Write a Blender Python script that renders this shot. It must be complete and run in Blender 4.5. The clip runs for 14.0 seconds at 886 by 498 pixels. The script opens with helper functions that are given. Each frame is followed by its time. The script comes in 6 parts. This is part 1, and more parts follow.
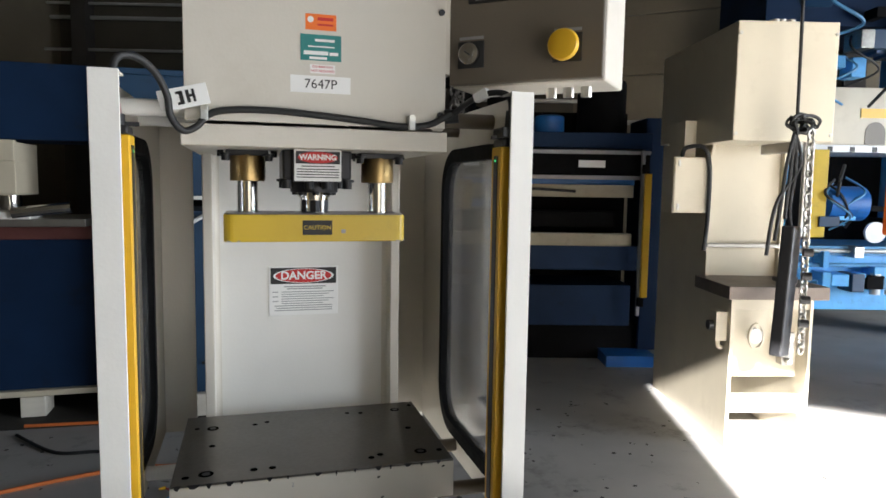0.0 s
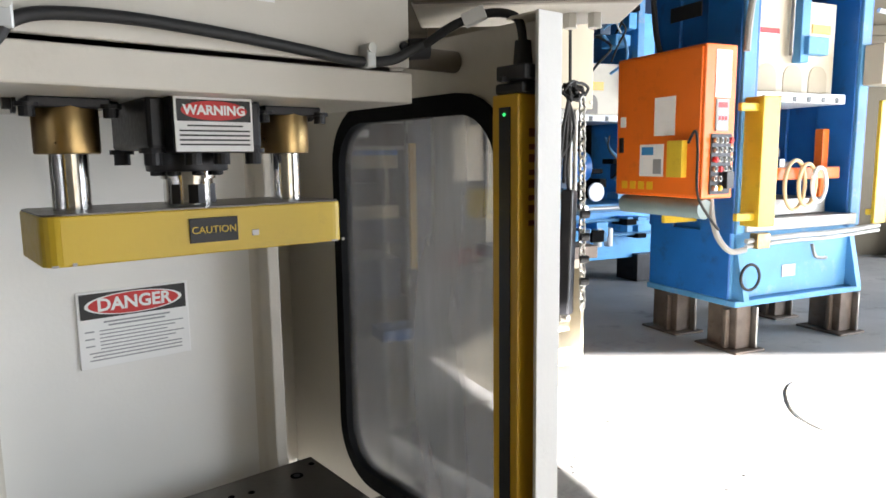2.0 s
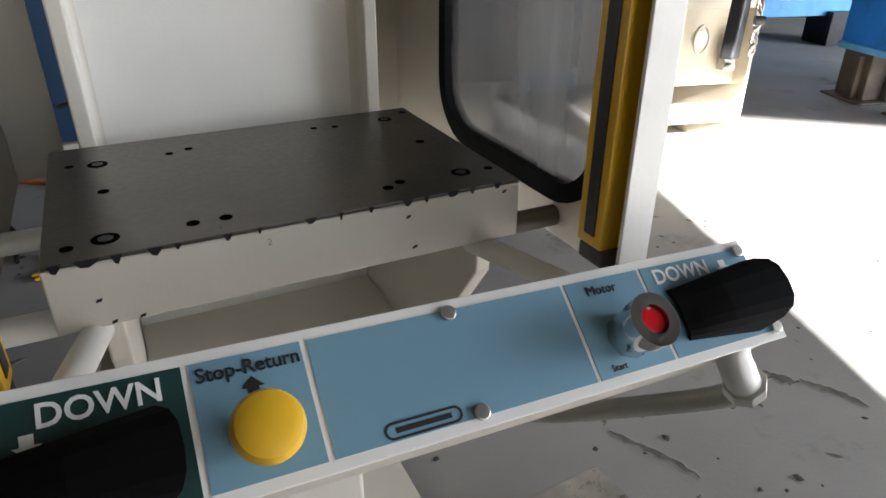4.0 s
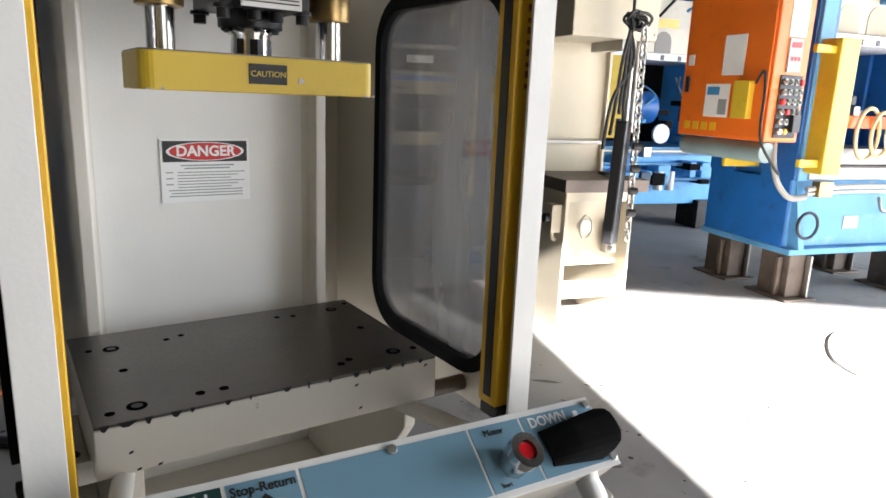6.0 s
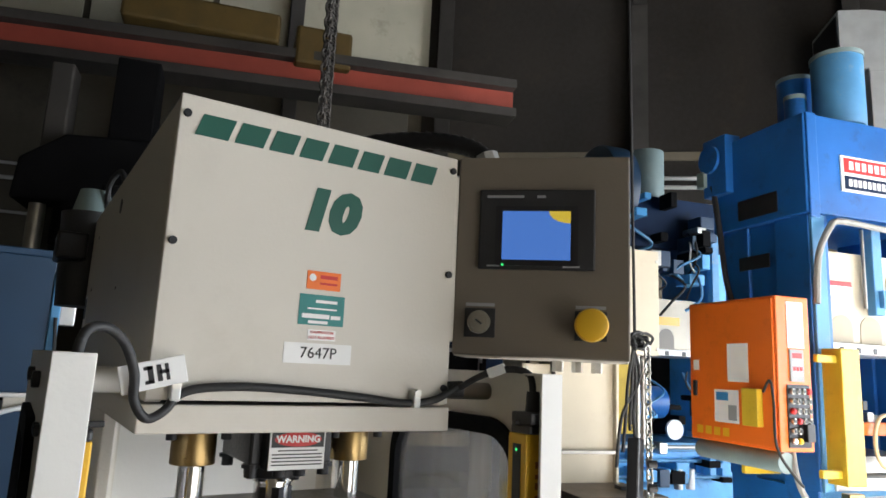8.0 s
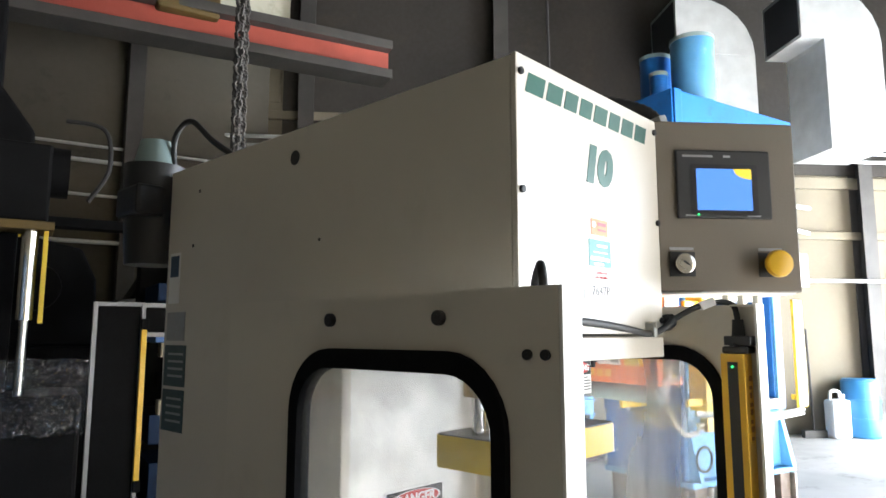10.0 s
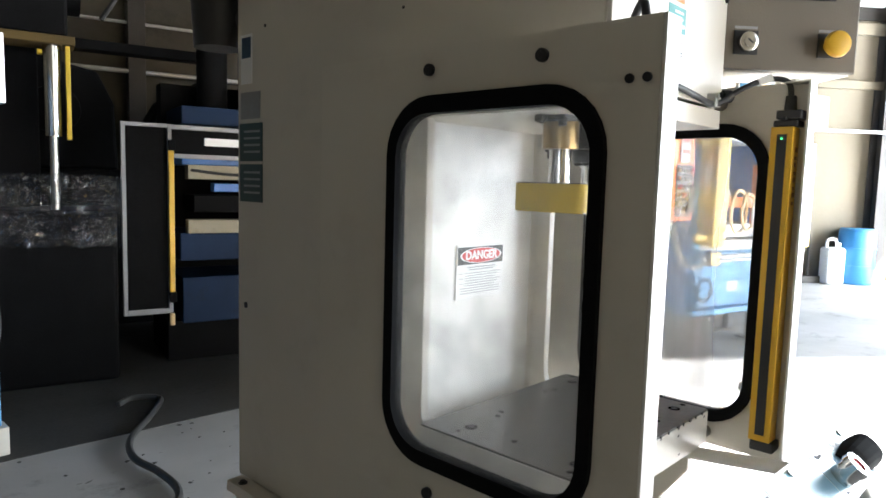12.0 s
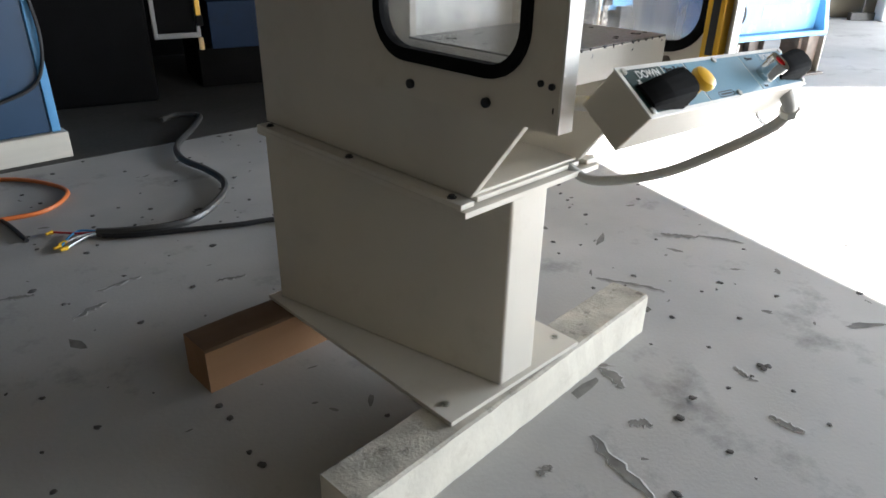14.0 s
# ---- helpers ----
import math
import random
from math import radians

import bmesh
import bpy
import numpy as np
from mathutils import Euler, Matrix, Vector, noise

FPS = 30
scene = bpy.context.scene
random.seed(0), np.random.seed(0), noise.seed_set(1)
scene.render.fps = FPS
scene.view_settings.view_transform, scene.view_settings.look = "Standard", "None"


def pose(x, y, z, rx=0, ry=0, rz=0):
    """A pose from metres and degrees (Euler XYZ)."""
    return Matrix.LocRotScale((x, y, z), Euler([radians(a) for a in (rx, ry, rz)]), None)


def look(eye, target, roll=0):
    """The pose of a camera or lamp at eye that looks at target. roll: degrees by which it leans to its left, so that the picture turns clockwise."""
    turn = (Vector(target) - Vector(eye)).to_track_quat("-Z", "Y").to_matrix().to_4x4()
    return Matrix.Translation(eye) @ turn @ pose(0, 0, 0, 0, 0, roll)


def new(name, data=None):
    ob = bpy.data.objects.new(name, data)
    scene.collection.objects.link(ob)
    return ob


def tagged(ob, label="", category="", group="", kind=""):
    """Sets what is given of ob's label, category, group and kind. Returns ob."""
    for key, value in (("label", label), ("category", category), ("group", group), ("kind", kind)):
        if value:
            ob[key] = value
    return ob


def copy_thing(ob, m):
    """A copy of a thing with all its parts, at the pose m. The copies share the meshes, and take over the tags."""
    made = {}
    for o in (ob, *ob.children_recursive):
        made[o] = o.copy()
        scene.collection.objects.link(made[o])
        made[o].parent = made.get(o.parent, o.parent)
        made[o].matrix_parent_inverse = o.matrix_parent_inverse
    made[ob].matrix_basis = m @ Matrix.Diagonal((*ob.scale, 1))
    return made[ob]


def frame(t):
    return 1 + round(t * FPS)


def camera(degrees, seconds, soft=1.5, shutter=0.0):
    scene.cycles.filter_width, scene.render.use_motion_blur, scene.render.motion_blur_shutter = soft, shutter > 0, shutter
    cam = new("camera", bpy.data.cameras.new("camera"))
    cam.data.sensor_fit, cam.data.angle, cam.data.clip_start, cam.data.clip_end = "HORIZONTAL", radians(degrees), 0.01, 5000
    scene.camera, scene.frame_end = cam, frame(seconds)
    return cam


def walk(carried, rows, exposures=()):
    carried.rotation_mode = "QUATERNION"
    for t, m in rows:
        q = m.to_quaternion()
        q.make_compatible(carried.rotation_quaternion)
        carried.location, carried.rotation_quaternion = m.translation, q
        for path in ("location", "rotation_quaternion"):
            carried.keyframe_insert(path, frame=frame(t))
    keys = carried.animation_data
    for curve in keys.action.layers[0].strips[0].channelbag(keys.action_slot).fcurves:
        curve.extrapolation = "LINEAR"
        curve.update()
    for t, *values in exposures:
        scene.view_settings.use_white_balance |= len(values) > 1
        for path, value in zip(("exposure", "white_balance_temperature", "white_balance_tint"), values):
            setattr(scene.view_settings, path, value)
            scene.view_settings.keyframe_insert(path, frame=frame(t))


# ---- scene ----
cam = camera(67.2, 14.0, soft=1.6)
PATH = [
    (0, (0.098, -1.117, 1.571), (0.649, 0.796, 1.382), 0.9),
    (0.5, (0.072, -0.917, 1.594), (0.729, 0.967, 1.458), 0.6),
    (1, (-0.02, -0.764, 1.584), (1.027, 0.934, 1.444), -1.3),
    (1.5, (-0.054, -0.675, 1.583), (1.197, 0.872, 1.379), -1.4),
    (2, (-0.047, -0.628, 1.565), (1.211, 0.904, 1.297), -0.7),
    (2.5, (-0.045, -0.594, 1.499), (1.164, 0.931, 1.039), -0.7),
    (3, (-0.03, -0.587, 1.433), (1.132, 0.908, 0.79), -1.0),
    (3.5, (0.036, -0.585, 1.378), (0.939, 0.98, 0.521), 0.4),
    (3.7, (0.06, -0.589, 1.357), (0.853, 0.999, 0.436), 0.3),
    (5.8, (-0.095, -0.789, 1.423), (0.879, 0.858, 0.84), 1.5),
    (6, (-0.099, -0.82, 1.475), (0.993, 0.795, 1.031), 2.3),
    (6.5, (-0.058, -0.836, 1.607), (1.151, 0.755, 1.52), 3.1),
    (7, (-0.044, -0.861, 1.674), (1.09, 0.782, 1.801), 2.1),
    (7.5, (-0.054, -0.866, 1.716), (1.002, 0.806, 2.017), 0.6),
    (8, (-0.138, -0.857, 1.719), (0.911, 0.809, 2.071), 2.7),
    (8.5, (-0.325, -0.799, 1.694), (0.745, 0.864, 1.991), 0.8),
    (8.7, (-0.387, -0.787, 1.685), (0.723, 0.853, 1.962), 0.5),
    (10.8, (-0.825, -0.408, 1.635), (0.744, 0.817, 1.828), 0.9),
    (11, (-0.843, -0.408, 1.615), (0.724, 0.829, 1.734), 1.9),
    (11.5, (-0.84, -0.436, 1.558), (0.662, 0.884, 1.497), 2.3),
    (12, (-0.86, -0.496, 1.513), (0.597, 0.861, 1.316), 1.6),
    (12.5, (-0.993, -0.504, 1.439), (0.498, 0.781, 1.081), 0.7),
    (13, (-1.056, -0.558, 1.381), (0.425, 0.672, 0.836), 0.5),
    (13.5, (-1.034, -0.671, 1.329), (0.312, 0.604, 0.579), 0.4),
    (14, (-0.989, -0.774, 1.298), (0.268, 0.509, 0.419), 1.0),
]
walk(cam, [(t, look(eye, target, roll)) for t, eye, target, roll in PATH],
     exposures=[(0, 3.3, 6350, 12), (2.0, 3.35, 6350, 13), (6.0, 3.4, 6400, 14), (6.5, 3.15, 6400, 13), (7.5, 3.3, 6350, 12), (8.7, 3.45, 6350, 12), (10.8, 5.05, 6200, 10), (11.2, 4.95, 6200, 10),
                (12.5, 4.45, 6200, 11), (14.0, 4.3, 6250, 12)])

# ---- hall frame: back wall through (12.5, 2.3), turned against the press ----
HALL = Matrix.Translation((12.5, 2.3, 0)) @ pose(0, 0, 0, 0, 0, -41.3)
DOOR_A0, DOOR_A1, DOOR_H, FRONT_B, LEFT_A, RIGHT_A, ROOF = -4.85, 2.9, 3.78, -12.57, -17.0, 3.3, 8.8
YARD_B0, YARD_B1, YARD_H = -9.0, -1.6, 4.2

# ---- light ----
world = bpy.data.worlds.new("sky")
scene.world = world
world.use_nodes = True
nt = world.node_tree
sky = nt.nodes.new("ShaderNodeTexSky")
sky.sky_type, sky.sun_disc = "NISHITA", False
sky.sun_elevation, sky.sun_rotation = radians(25), radians(199)
bg = nt.nodes["Background"]
bg.inputs["Strength"].default_value = 0.016
nt.links.new(sky.outputs[0], bg.inputs[0])
sun = new("sun", bpy.data.lights.new("sun", "SUN"))
sun.data.energy, sun.data.angle, sun.data.color = 5.0, radians(0.8), (1, 0.97, 0.92)
sun.matrix_world = look((0, 0, 10), (0.33 * 5, 0.94 * 5, 10 - 5 * math.tan(radians(25))))
door_sky = new("door_skylight", bpy.data.lights.new("door_skylight", "AREA"))
door_sky.data.shape, door_sky.data.size, door_sky.data.size_y = "RECTANGLE", DOOR_A1 - DOOR_A0 - 0.1, DOOR_H - 0.1
door_sky.data.energy, door_sky.data.color = 5, (0.78, 0.93, 1.0)
_c = HALL @ Vector(((DOOR_A0 + DOOR_A1) / 2, FRONT_B, DOOR_H / 2))
door_sky.matrix_world = look(_c, _c + (HALL.to_3x3() @ Vector((0, 1, 0))))

yard_sky = new("yard_skylight", bpy.data.lights.new("yard_skylight", "AREA"))
yard_sky.data.shape, yard_sky.data.size, yard_sky.data.size_y = "RECTANGLE", YARD_B1 - YARD_B0 - 0.1, YARD_H - 0.1
yard_sky.data.energy, yard_sky.data.color = 135, (0.88, 0.95, 1.0)
_c = HALL @ Vector((RIGHT_A, (YARD_B0 + YARD_B1) / 2, YARD_H / 2))
yard_sky.matrix_world = look(_c, _c + (HALL.to_3x3() @ Vector((-1, 0, 0))))


# ---- materials ----
def mat(name, color, rough=0.5, metal=0.0, var=0.12, scale=3.0, fine=60.0, bump=0.08, stain=None, stain_amt=0.0, coat=0.0, rnd=0.0):
    m = bpy.data.materials.new(name)
    m.use_nodes = True
    n, l = m.node_tree.nodes, m.node_tree.links
    b = n["Principled BSDF"]
    tc = n.new("ShaderNodeTexCoord")
    big, small = n.new("ShaderNodeTexNoise"), n.new("ShaderNodeTexNoise")
    for t, s, d in ((big, scale, 6), (small, fine, 4)):
        t.inputs["Scale"].default_value, t.inputs["Detail"].default_value = s, d
        l.new(tc.outputs["Object"], t.inputs["Vector"])
    hi, lo = n.new("ShaderNodeMix"), n.new("ShaderNodeMapRange")
    hi.data_type = "RGBA"
    hi.inputs["A"].default_value = (*[c * (1 - var) for c in color], 1)
    hi.inputs["B"].default_value = (*[min(1, c * (1 + var)) for c in color], 1)
    l.new(big.outputs["Fac"], lo.inputs["Value"])
    lo.inputs["From Min"].default_value, lo.inputs["From Max"].default_value = 0.3, 0.7
    l.new(lo.outputs["Result"], hi.inputs["Factor"])
    out = hi.outputs["Result"]
    if stain:
        mus = n.new("ShaderNodeTexNoise")
        mus.inputs["Scale"].default_value, mus.inputs["Detail"].default_value, mus.inputs["Roughness"].default_value = scale * 2.3, 9, 0.7
        l.new(tc.outputs["Object"], mus.inputs["Vector"])
        rr = n.new("ShaderNodeMapRange")
        rr.inputs["From Min"].default_value, rr.inputs["From Max"].default_value, rr.inputs["To Max"].default_value = 0.56, 0.72, stain_amt
        l.new(mus.outputs["Fac"], rr.inputs["Value"])
        sm = n.new("ShaderNodeMix")
        sm.data_type = "RGBA"
        sm.inputs["B"].default_value = (*stain, 1)
        l.new(out, sm.inputs["A"])
        l.new(rr.outputs["Result"], sm.inputs["Factor"])
        out = sm.outputs["Result"]
    if rnd:
        oi, hs = n.new("ShaderNodeObjectInfo"), n.new("ShaderNodeHueSaturation")
        mr = n.new("ShaderNodeMapRange")
        mr.inputs["To Min"].default_value, mr.inputs["To Max"].default_value = 1 - rnd, 1 + rnd
        l.new(oi.outputs["Random"], mr.inputs["Value"])
        l.new(mr.outputs["Result"], hs.inputs["Value"])
        l.new(out, hs.inputs["Color"])
        out = hs.outputs["Color"]
    l.new(out, b.inputs["Base Color"])
    rg = n.new("ShaderNodeMapRange")
    rg.inputs["To Min"].default_value, rg.inputs["To Max"].default_value = max(0.02, rough - 0.12), min(1, rough + 0.12)
    l.new(small.outputs["Fac"], rg.inputs["Value"])
    l.new(rg.outputs["Result"], b.inputs["Roughness"])
    b.inputs["Metallic"].default_value = metal
    b.inputs["Coat Weight"].default_value = coat
    bp = n.new("ShaderNodeBump")
    bp.inputs["Strength"].default_value, bp.inputs["Distance"].default_value = bump, 0.003
    l.new(small.outputs["Fac"], bp.inputs["Height"])
    l.new(bp.outputs["Normal"], b.inputs["Normal"])
    return m


CREAM = mat("almond_paint", (0.60, 0.565, 0.50), 0.38, var=0.05, scale=2.2, fine=180, bump=0.10, stain=(0.42, 0.38, 0.31), stain_amt=0.25)
CREAM2 = mat("cream_paint", (0.56, 0.505, 0.39), 0.42, var=0.07, scale=2, fine=140, bump=0.10, stain=(0.40, 0.34, 0.24), stain_amt=0.35)
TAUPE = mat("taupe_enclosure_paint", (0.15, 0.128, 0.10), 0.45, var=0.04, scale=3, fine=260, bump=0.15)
WHITEP = mat("white_paint", (0.74, 0.73, 0.70), 0.45, var=0.05, scale=4, fine=150)
YELLOW = mat("safety_yellow_paint", (0.62, 0.43, 0.03), 0.38, var=0.08, scale=5, fine=120, stain=(0.30, 0.20, 0.03), stain_amt=0.35)
YELLOW2 = mat("curtain_yellow", (0.72, 0.42, 0.02), 0.35, var=0.05, scale=5, fine=200)
BLACK = mat("black_plastic", (0.018, 0.018, 0.02), 0.45, var=0.2, scale=8, fine=150)
RUBBER = mat("black_rubber", (0.014, 0.014, 0.015), 0.6, var=0.2, scale=9, fine=200, bump=0.15)
BLACKOX = mat("black_oxide_steel", (0.03, 0.03, 0.033), 0.38, metal=0.6, var=0.25, scale=14, fine=160)
CHROME = mat("ground_chrome", (0.62, 0.61, 0.59), 0.14, metal=1.0, var=0.08, scale=20, fine=90, bump=0.03)
BRONZE = mat("bronze", (0.36, 0.25, 0.11), 0.32, metal=1.0, var=0.2, scale=20, fine=120)
STEEL = mat("dull_steel", (0.33, 0.32, 0.30), 0.42, metal=0.9, var=0.15, scale=7, fine=90)
ZINC = mat("zinc_bolt", (0.55, 0.54, 0.50), 0.35, metal=1.0, var=0.1, scale=30, fine=150)
PLATE = mat("oiled_ground_steel", (0.13, 0.12, 0.108), 0.33, metal=0.75, var=0.16, scale=5, fine=130, bump=0.06, stain=(0.10, 0.085, 0.07), stain_amt=0.5)
ALU = mat("aluminium_profile", (0.62, 0.63, 0.64), 0.4, metal=0.8, var=0.06, scale=10, fine=160)
BLUE = mat("machine_blue_paint", (0.012, 0.125, 0.42), 0.42, var=0.14, scale=2.5, fine=90, stain=(0.02, 0.05, 0.10), stain_amt=0.55)
BLUE2 = mat("faded_light_blue_paint", (0.085, 0.28, 0.52), 0.5, var=0.15, scale=2.5, fine=90, stain=(0.32, 0.36, 0.38), stain_amt=0.5)
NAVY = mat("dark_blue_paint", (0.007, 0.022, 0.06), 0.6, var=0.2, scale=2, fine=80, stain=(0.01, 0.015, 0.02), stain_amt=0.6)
STEELBLUE = mat("grey_blue_paint", (0.016, 0.05, 0.105), 0.45, var=0.12, scale=2, fine=80, stain=(0.02, 0.04, 0.06), stain_amt=0.5)
PANELBLUE = mat("pale_blue_panel", (0.16, 0.30, 0.40), 0.35, var=0.04, scale=6, fine=220, bump=0.04)
GREENP = mat("dark_green_label", (0.012, 0.045, 0.042), 0.4, var=0.1)
LETTER = mat("green_lettering", (0.003, 0.075, 0.052), 0.45, var=0.08, scale=10)
TEAL = mat("teal_sticker", (0.02, 0.20, 0.19), 0.45, var=0.08, scale=20)
ORANGES = mat("orange_sticker", (0.80, 0.17, 0.02), 0.45, var=0.08, scale=20)
ORANGE = mat("orange_enclosure_paint", (0.78, 0.16, 0.015), 0.36, var=0.06, scale=2.5, fine=160, stain=(0.35, 0.08, 0.02), stain_amt=0.3)
WHITES = mat("white_label", (0.80, 0.80, 0.79), 0.45, var=0.03, scale=10, bump=0.02)
INK = mat("black_ink", (0.012, 0.012, 0.013), 0.5, var=0.05)
GREYINK = mat("grey_print", (0.30, 0.31, 0.32), 0.5, var=0.05)
REDS = mat("red_print", (0.55, 0.02, 0.02), 0.45, var=0.05)
AMBERP = mat("amber_print", (0.30, 0.10, 0.01), 0.4)
RED = mat("red_lens", (0.55, 0.01, 0.015), 0.15, var=0.05)
SCREEN_OFF = mat("blue_lcd", (0.03, 0.12, 0.42), 0.2, var=0.05, bump=0.0)
CONCRETE = mat("concrete_floor", (0.40, 0.39, 0.375), 0.62, var=0.22, scale=0.9, fine=70, bump=0.28, stain=(0.10, 0.095, 0.085), stain_amt=0.7)
# old cream, darkened in colour for the little light that reaches the walls
WALLP = mat("dimmed_cream_wall", (0.15, 0.128, 0.09), 0.8, var=0.15, scale=0.5, fine=20, stain=(0.22, 0.18, 0.12), stain_amt=0.5)
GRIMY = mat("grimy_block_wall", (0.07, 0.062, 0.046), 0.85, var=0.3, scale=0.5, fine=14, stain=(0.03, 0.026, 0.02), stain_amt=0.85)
PALEWALL = mat("pale_wall_panel", (0.42, 0.40, 0.31), 0.75, var=0.15, scale=0.8, fine=25, stain=(0.18, 0.15, 0.10), stain_amt=0.5)
# near-black brown that stands in for the gloom on the upper wall
GLOOM = mat("upper_wall_gloom", (0.022, 0.018, 0.014), 0.85, var=0.3, scale=0.6, fine=15, stain=(0.05, 0.035, 0.02), stain_amt=0.5)
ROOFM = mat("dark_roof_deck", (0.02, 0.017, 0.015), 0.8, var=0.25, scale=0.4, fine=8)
REDSTEEL = mat("red_oxide_steel", (0.30, 0.055, 0.035), 0.6, var=0.2, scale=1.5, fine=40)
DARKSTEEL = mat("dark_steel", (0.05, 0.046, 0.042), 0.6, metal=0.2, var=0.25, scale=2, fine=40)
GALV = mat("galvanised_duct", (0.50, 0.51, 0.50), 0.45, metal=0.5, var=0.1, scale=4, fine=60)
GREYHOSE = mat("grey_conduit", (0.30, 0.295, 0.275), 0.55, var=0.08, scale=10)
ORANGEHOSE = mat("orange_hose", (0.6, 0.16, 0.04), 0.5, var=0.1)
CREAMHOSE = mat("pale_hose", (0.66, 0.48, 0.25), 0.5, var=0.1)
RUSTY = mat("rusty_steel", (0.13, 0.10, 0.08), 0.6, metal=0.3, var=0.3, scale=6, fine=60, stain=(0.07, 0.035, 0.02), stain_amt=0.7)
GREYPAINT = mat("grey_green_paint", (0.20, 0.27, 0.27), 0.55, var=0.12, scale=4)
BARREL = mat("blue_plastic", (0.05, 0.24, 0.50), 0.4, var=0.06, scale=4)
JUG = mat("white_plastic", (0.74, 0.76, 0.77), 0.35, var=0.05, scale=5)


def wood(name, color, dark):
    m = mat(name, color, 0.75, var=0.2, scale=4, fine=45, bump=0.5, stain=dark, stain_amt=0.6, rnd=0.1)
    n = m.node_tree.nodes
    for t in n:
        if t.type == "TEX_NOISE":
            mp = n.new("ShaderNodeMapping")
            mp.inputs["Scale"].default_value = (0.12, 1, 1)
            m.node_tree.links.new(t.inputs["Vector"].links[0].from_socket, mp.inputs["Vector"])
            m.node_tree.links.new(mp.outputs[0], t.inputs["Vector"])
    return m


PINE = wood("weathered_pine", (0.64, 0.60, 0.52), (0.34, 0.29, 0.22))
PAINTWOOD = mat("whitewashed_timber", (0.66, 0.62, 0.53), 0.75, var=0.10, scale=6, fine=60, bump=0.4, stain=(0.40, 0.34, 0.26), stain_amt=0.35)
WORNTOP = mat("trodden_timber_top", (0.43, 0.40, 0.34), 0.85, var=0.35, scale=8, fine=110, bump=0.7, stain=(0.07, 0.06, 0.05), stain_amt=0.95)
REDWOOD = wood("stained_timber", (0.32, 0.17, 0.08), (0.20, 0.11, 0.05))
REDTOP = wood("dark_timber_top", (0.15, 0.09, 0.05), (0.06, 0.04, 0.025))


def glass(name, tint, rough, alpha, streak=1.0):
    m = bpy.data.materials.new(name)
    m.use_nodes = True
    n, l = m.node_tree.nodes, m.node_tree.links
    b = n["Principled BSDF"]
    b.inputs["Base Color"].default_value = (*tint, 1)
    b.inputs["Roughness"].default_value = 0.12
    tr, mx, nz = n.new("ShaderNodeBsdfTransparent"), n.new("ShaderNodeMixShader"), n.new("ShaderNodeTexNoise")
    nz.inputs["Scale"].default_value, nz.inputs["Detail"].default_value = 9, 8
    tc, mp = n.new("ShaderNodeTexCoord"), n.new("ShaderNodeMapping")
    mp.inputs["Scale"].default_value = (1, 1, streak)
    l.new(tc.outputs["Object"], mp.inputs["Vector"])
    l.new(mp.outputs[0], nz.inputs["Vector"])
    mr = n.new("ShaderNodeMapRange")
    mr.inputs["From Min"].default_value, mr.inputs["From Max"].default_value = 0.4, 0.75
    mr.inputs["To Min"].default_value, mr.inputs["To Max"].default_value = alpha * 0.7, alpha * 2.2
    l.new(nz.outputs["Fac"], mr.inputs["Value"])
    l.new(mr.outputs["Result"], mx.inputs["Fac"])
    l.new(tr.outputs[0], mx.inputs[1])
    l.new(b.outputs[0], mx.inputs[2])
    lw, pw, gl, top = n.new("ShaderNodeLayerWeight"), n.new("ShaderNodeMath"), n.new("ShaderNodeBsdfGlossy"), n.new("ShaderNodeMixShader")
    pw.operation = "POWER"
    pw.inputs[1].default_value = 3.0
    gl.inputs["Roughness"].default_value = 0.06
    ms = n.new("ShaderNodeMath")
    ms.operation = "MULTIPLY_ADD"
    ms.inputs[1].default_value, ms.inputs[2].default_value = 0.75, 0.07
    l.new(lw.outputs["Facing"], pw.inputs[0])
    l.new(pw.outputs[0], ms.inputs[0])
    l.new(ms.outputs[0], top.inputs["Fac"])
    l.new(mx.outputs[0], top.inputs[1])
    l.new(gl.outputs[0], top.inputs[2])
    mx = top
    l.new(mx.outputs[0], n["Material Output"].inputs["Surface"])
    return m


PANE = glass("dusty_clear_plastic", (0.55, 0.56, 0.57), 0.1, 0.13)
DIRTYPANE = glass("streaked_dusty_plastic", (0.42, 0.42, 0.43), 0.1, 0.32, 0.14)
WRAP = glass("clear_plastic_wrap", (0.10, 0.10, 0.105), 0.1, 0.15)


def glow(name, color, strength):
    m = bpy.data.materials.new(name)
    m.use_nodes = True
    b = m.node_tree.nodes["Principled BSDF"]
    b.inputs["Base Color"].default_value = (0.02, 0.03, 0.05, 1)
    b.inputs["Roughness"].default_value = 0.15
    b.inputs["Emission Color"].default_value = (*color, 1)
    b.inputs["Emission Strength"].default_value = strength
    return m


LCD = glow("lit_lcd", (0.10, 0.28, 0.85), 0.06)
LCDY = glow("lit_lcd_yellow", (0.9, 0.65, 0.05), 0.06)
LED = glow("green_led", (0.05, 0.9, 0.2), 0.12)
HOLE = mat("dark_hole", (0.004, 0.004, 0.004), 0.95, var=0.2)
DARKHOSE = mat("dark_conduit", (0.045, 0.044, 0.042), 0.42, var=0.3, scale=6, fine=120)
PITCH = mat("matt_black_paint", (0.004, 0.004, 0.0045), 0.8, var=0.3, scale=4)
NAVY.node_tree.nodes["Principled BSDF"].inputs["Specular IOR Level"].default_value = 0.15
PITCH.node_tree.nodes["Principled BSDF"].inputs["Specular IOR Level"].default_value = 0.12
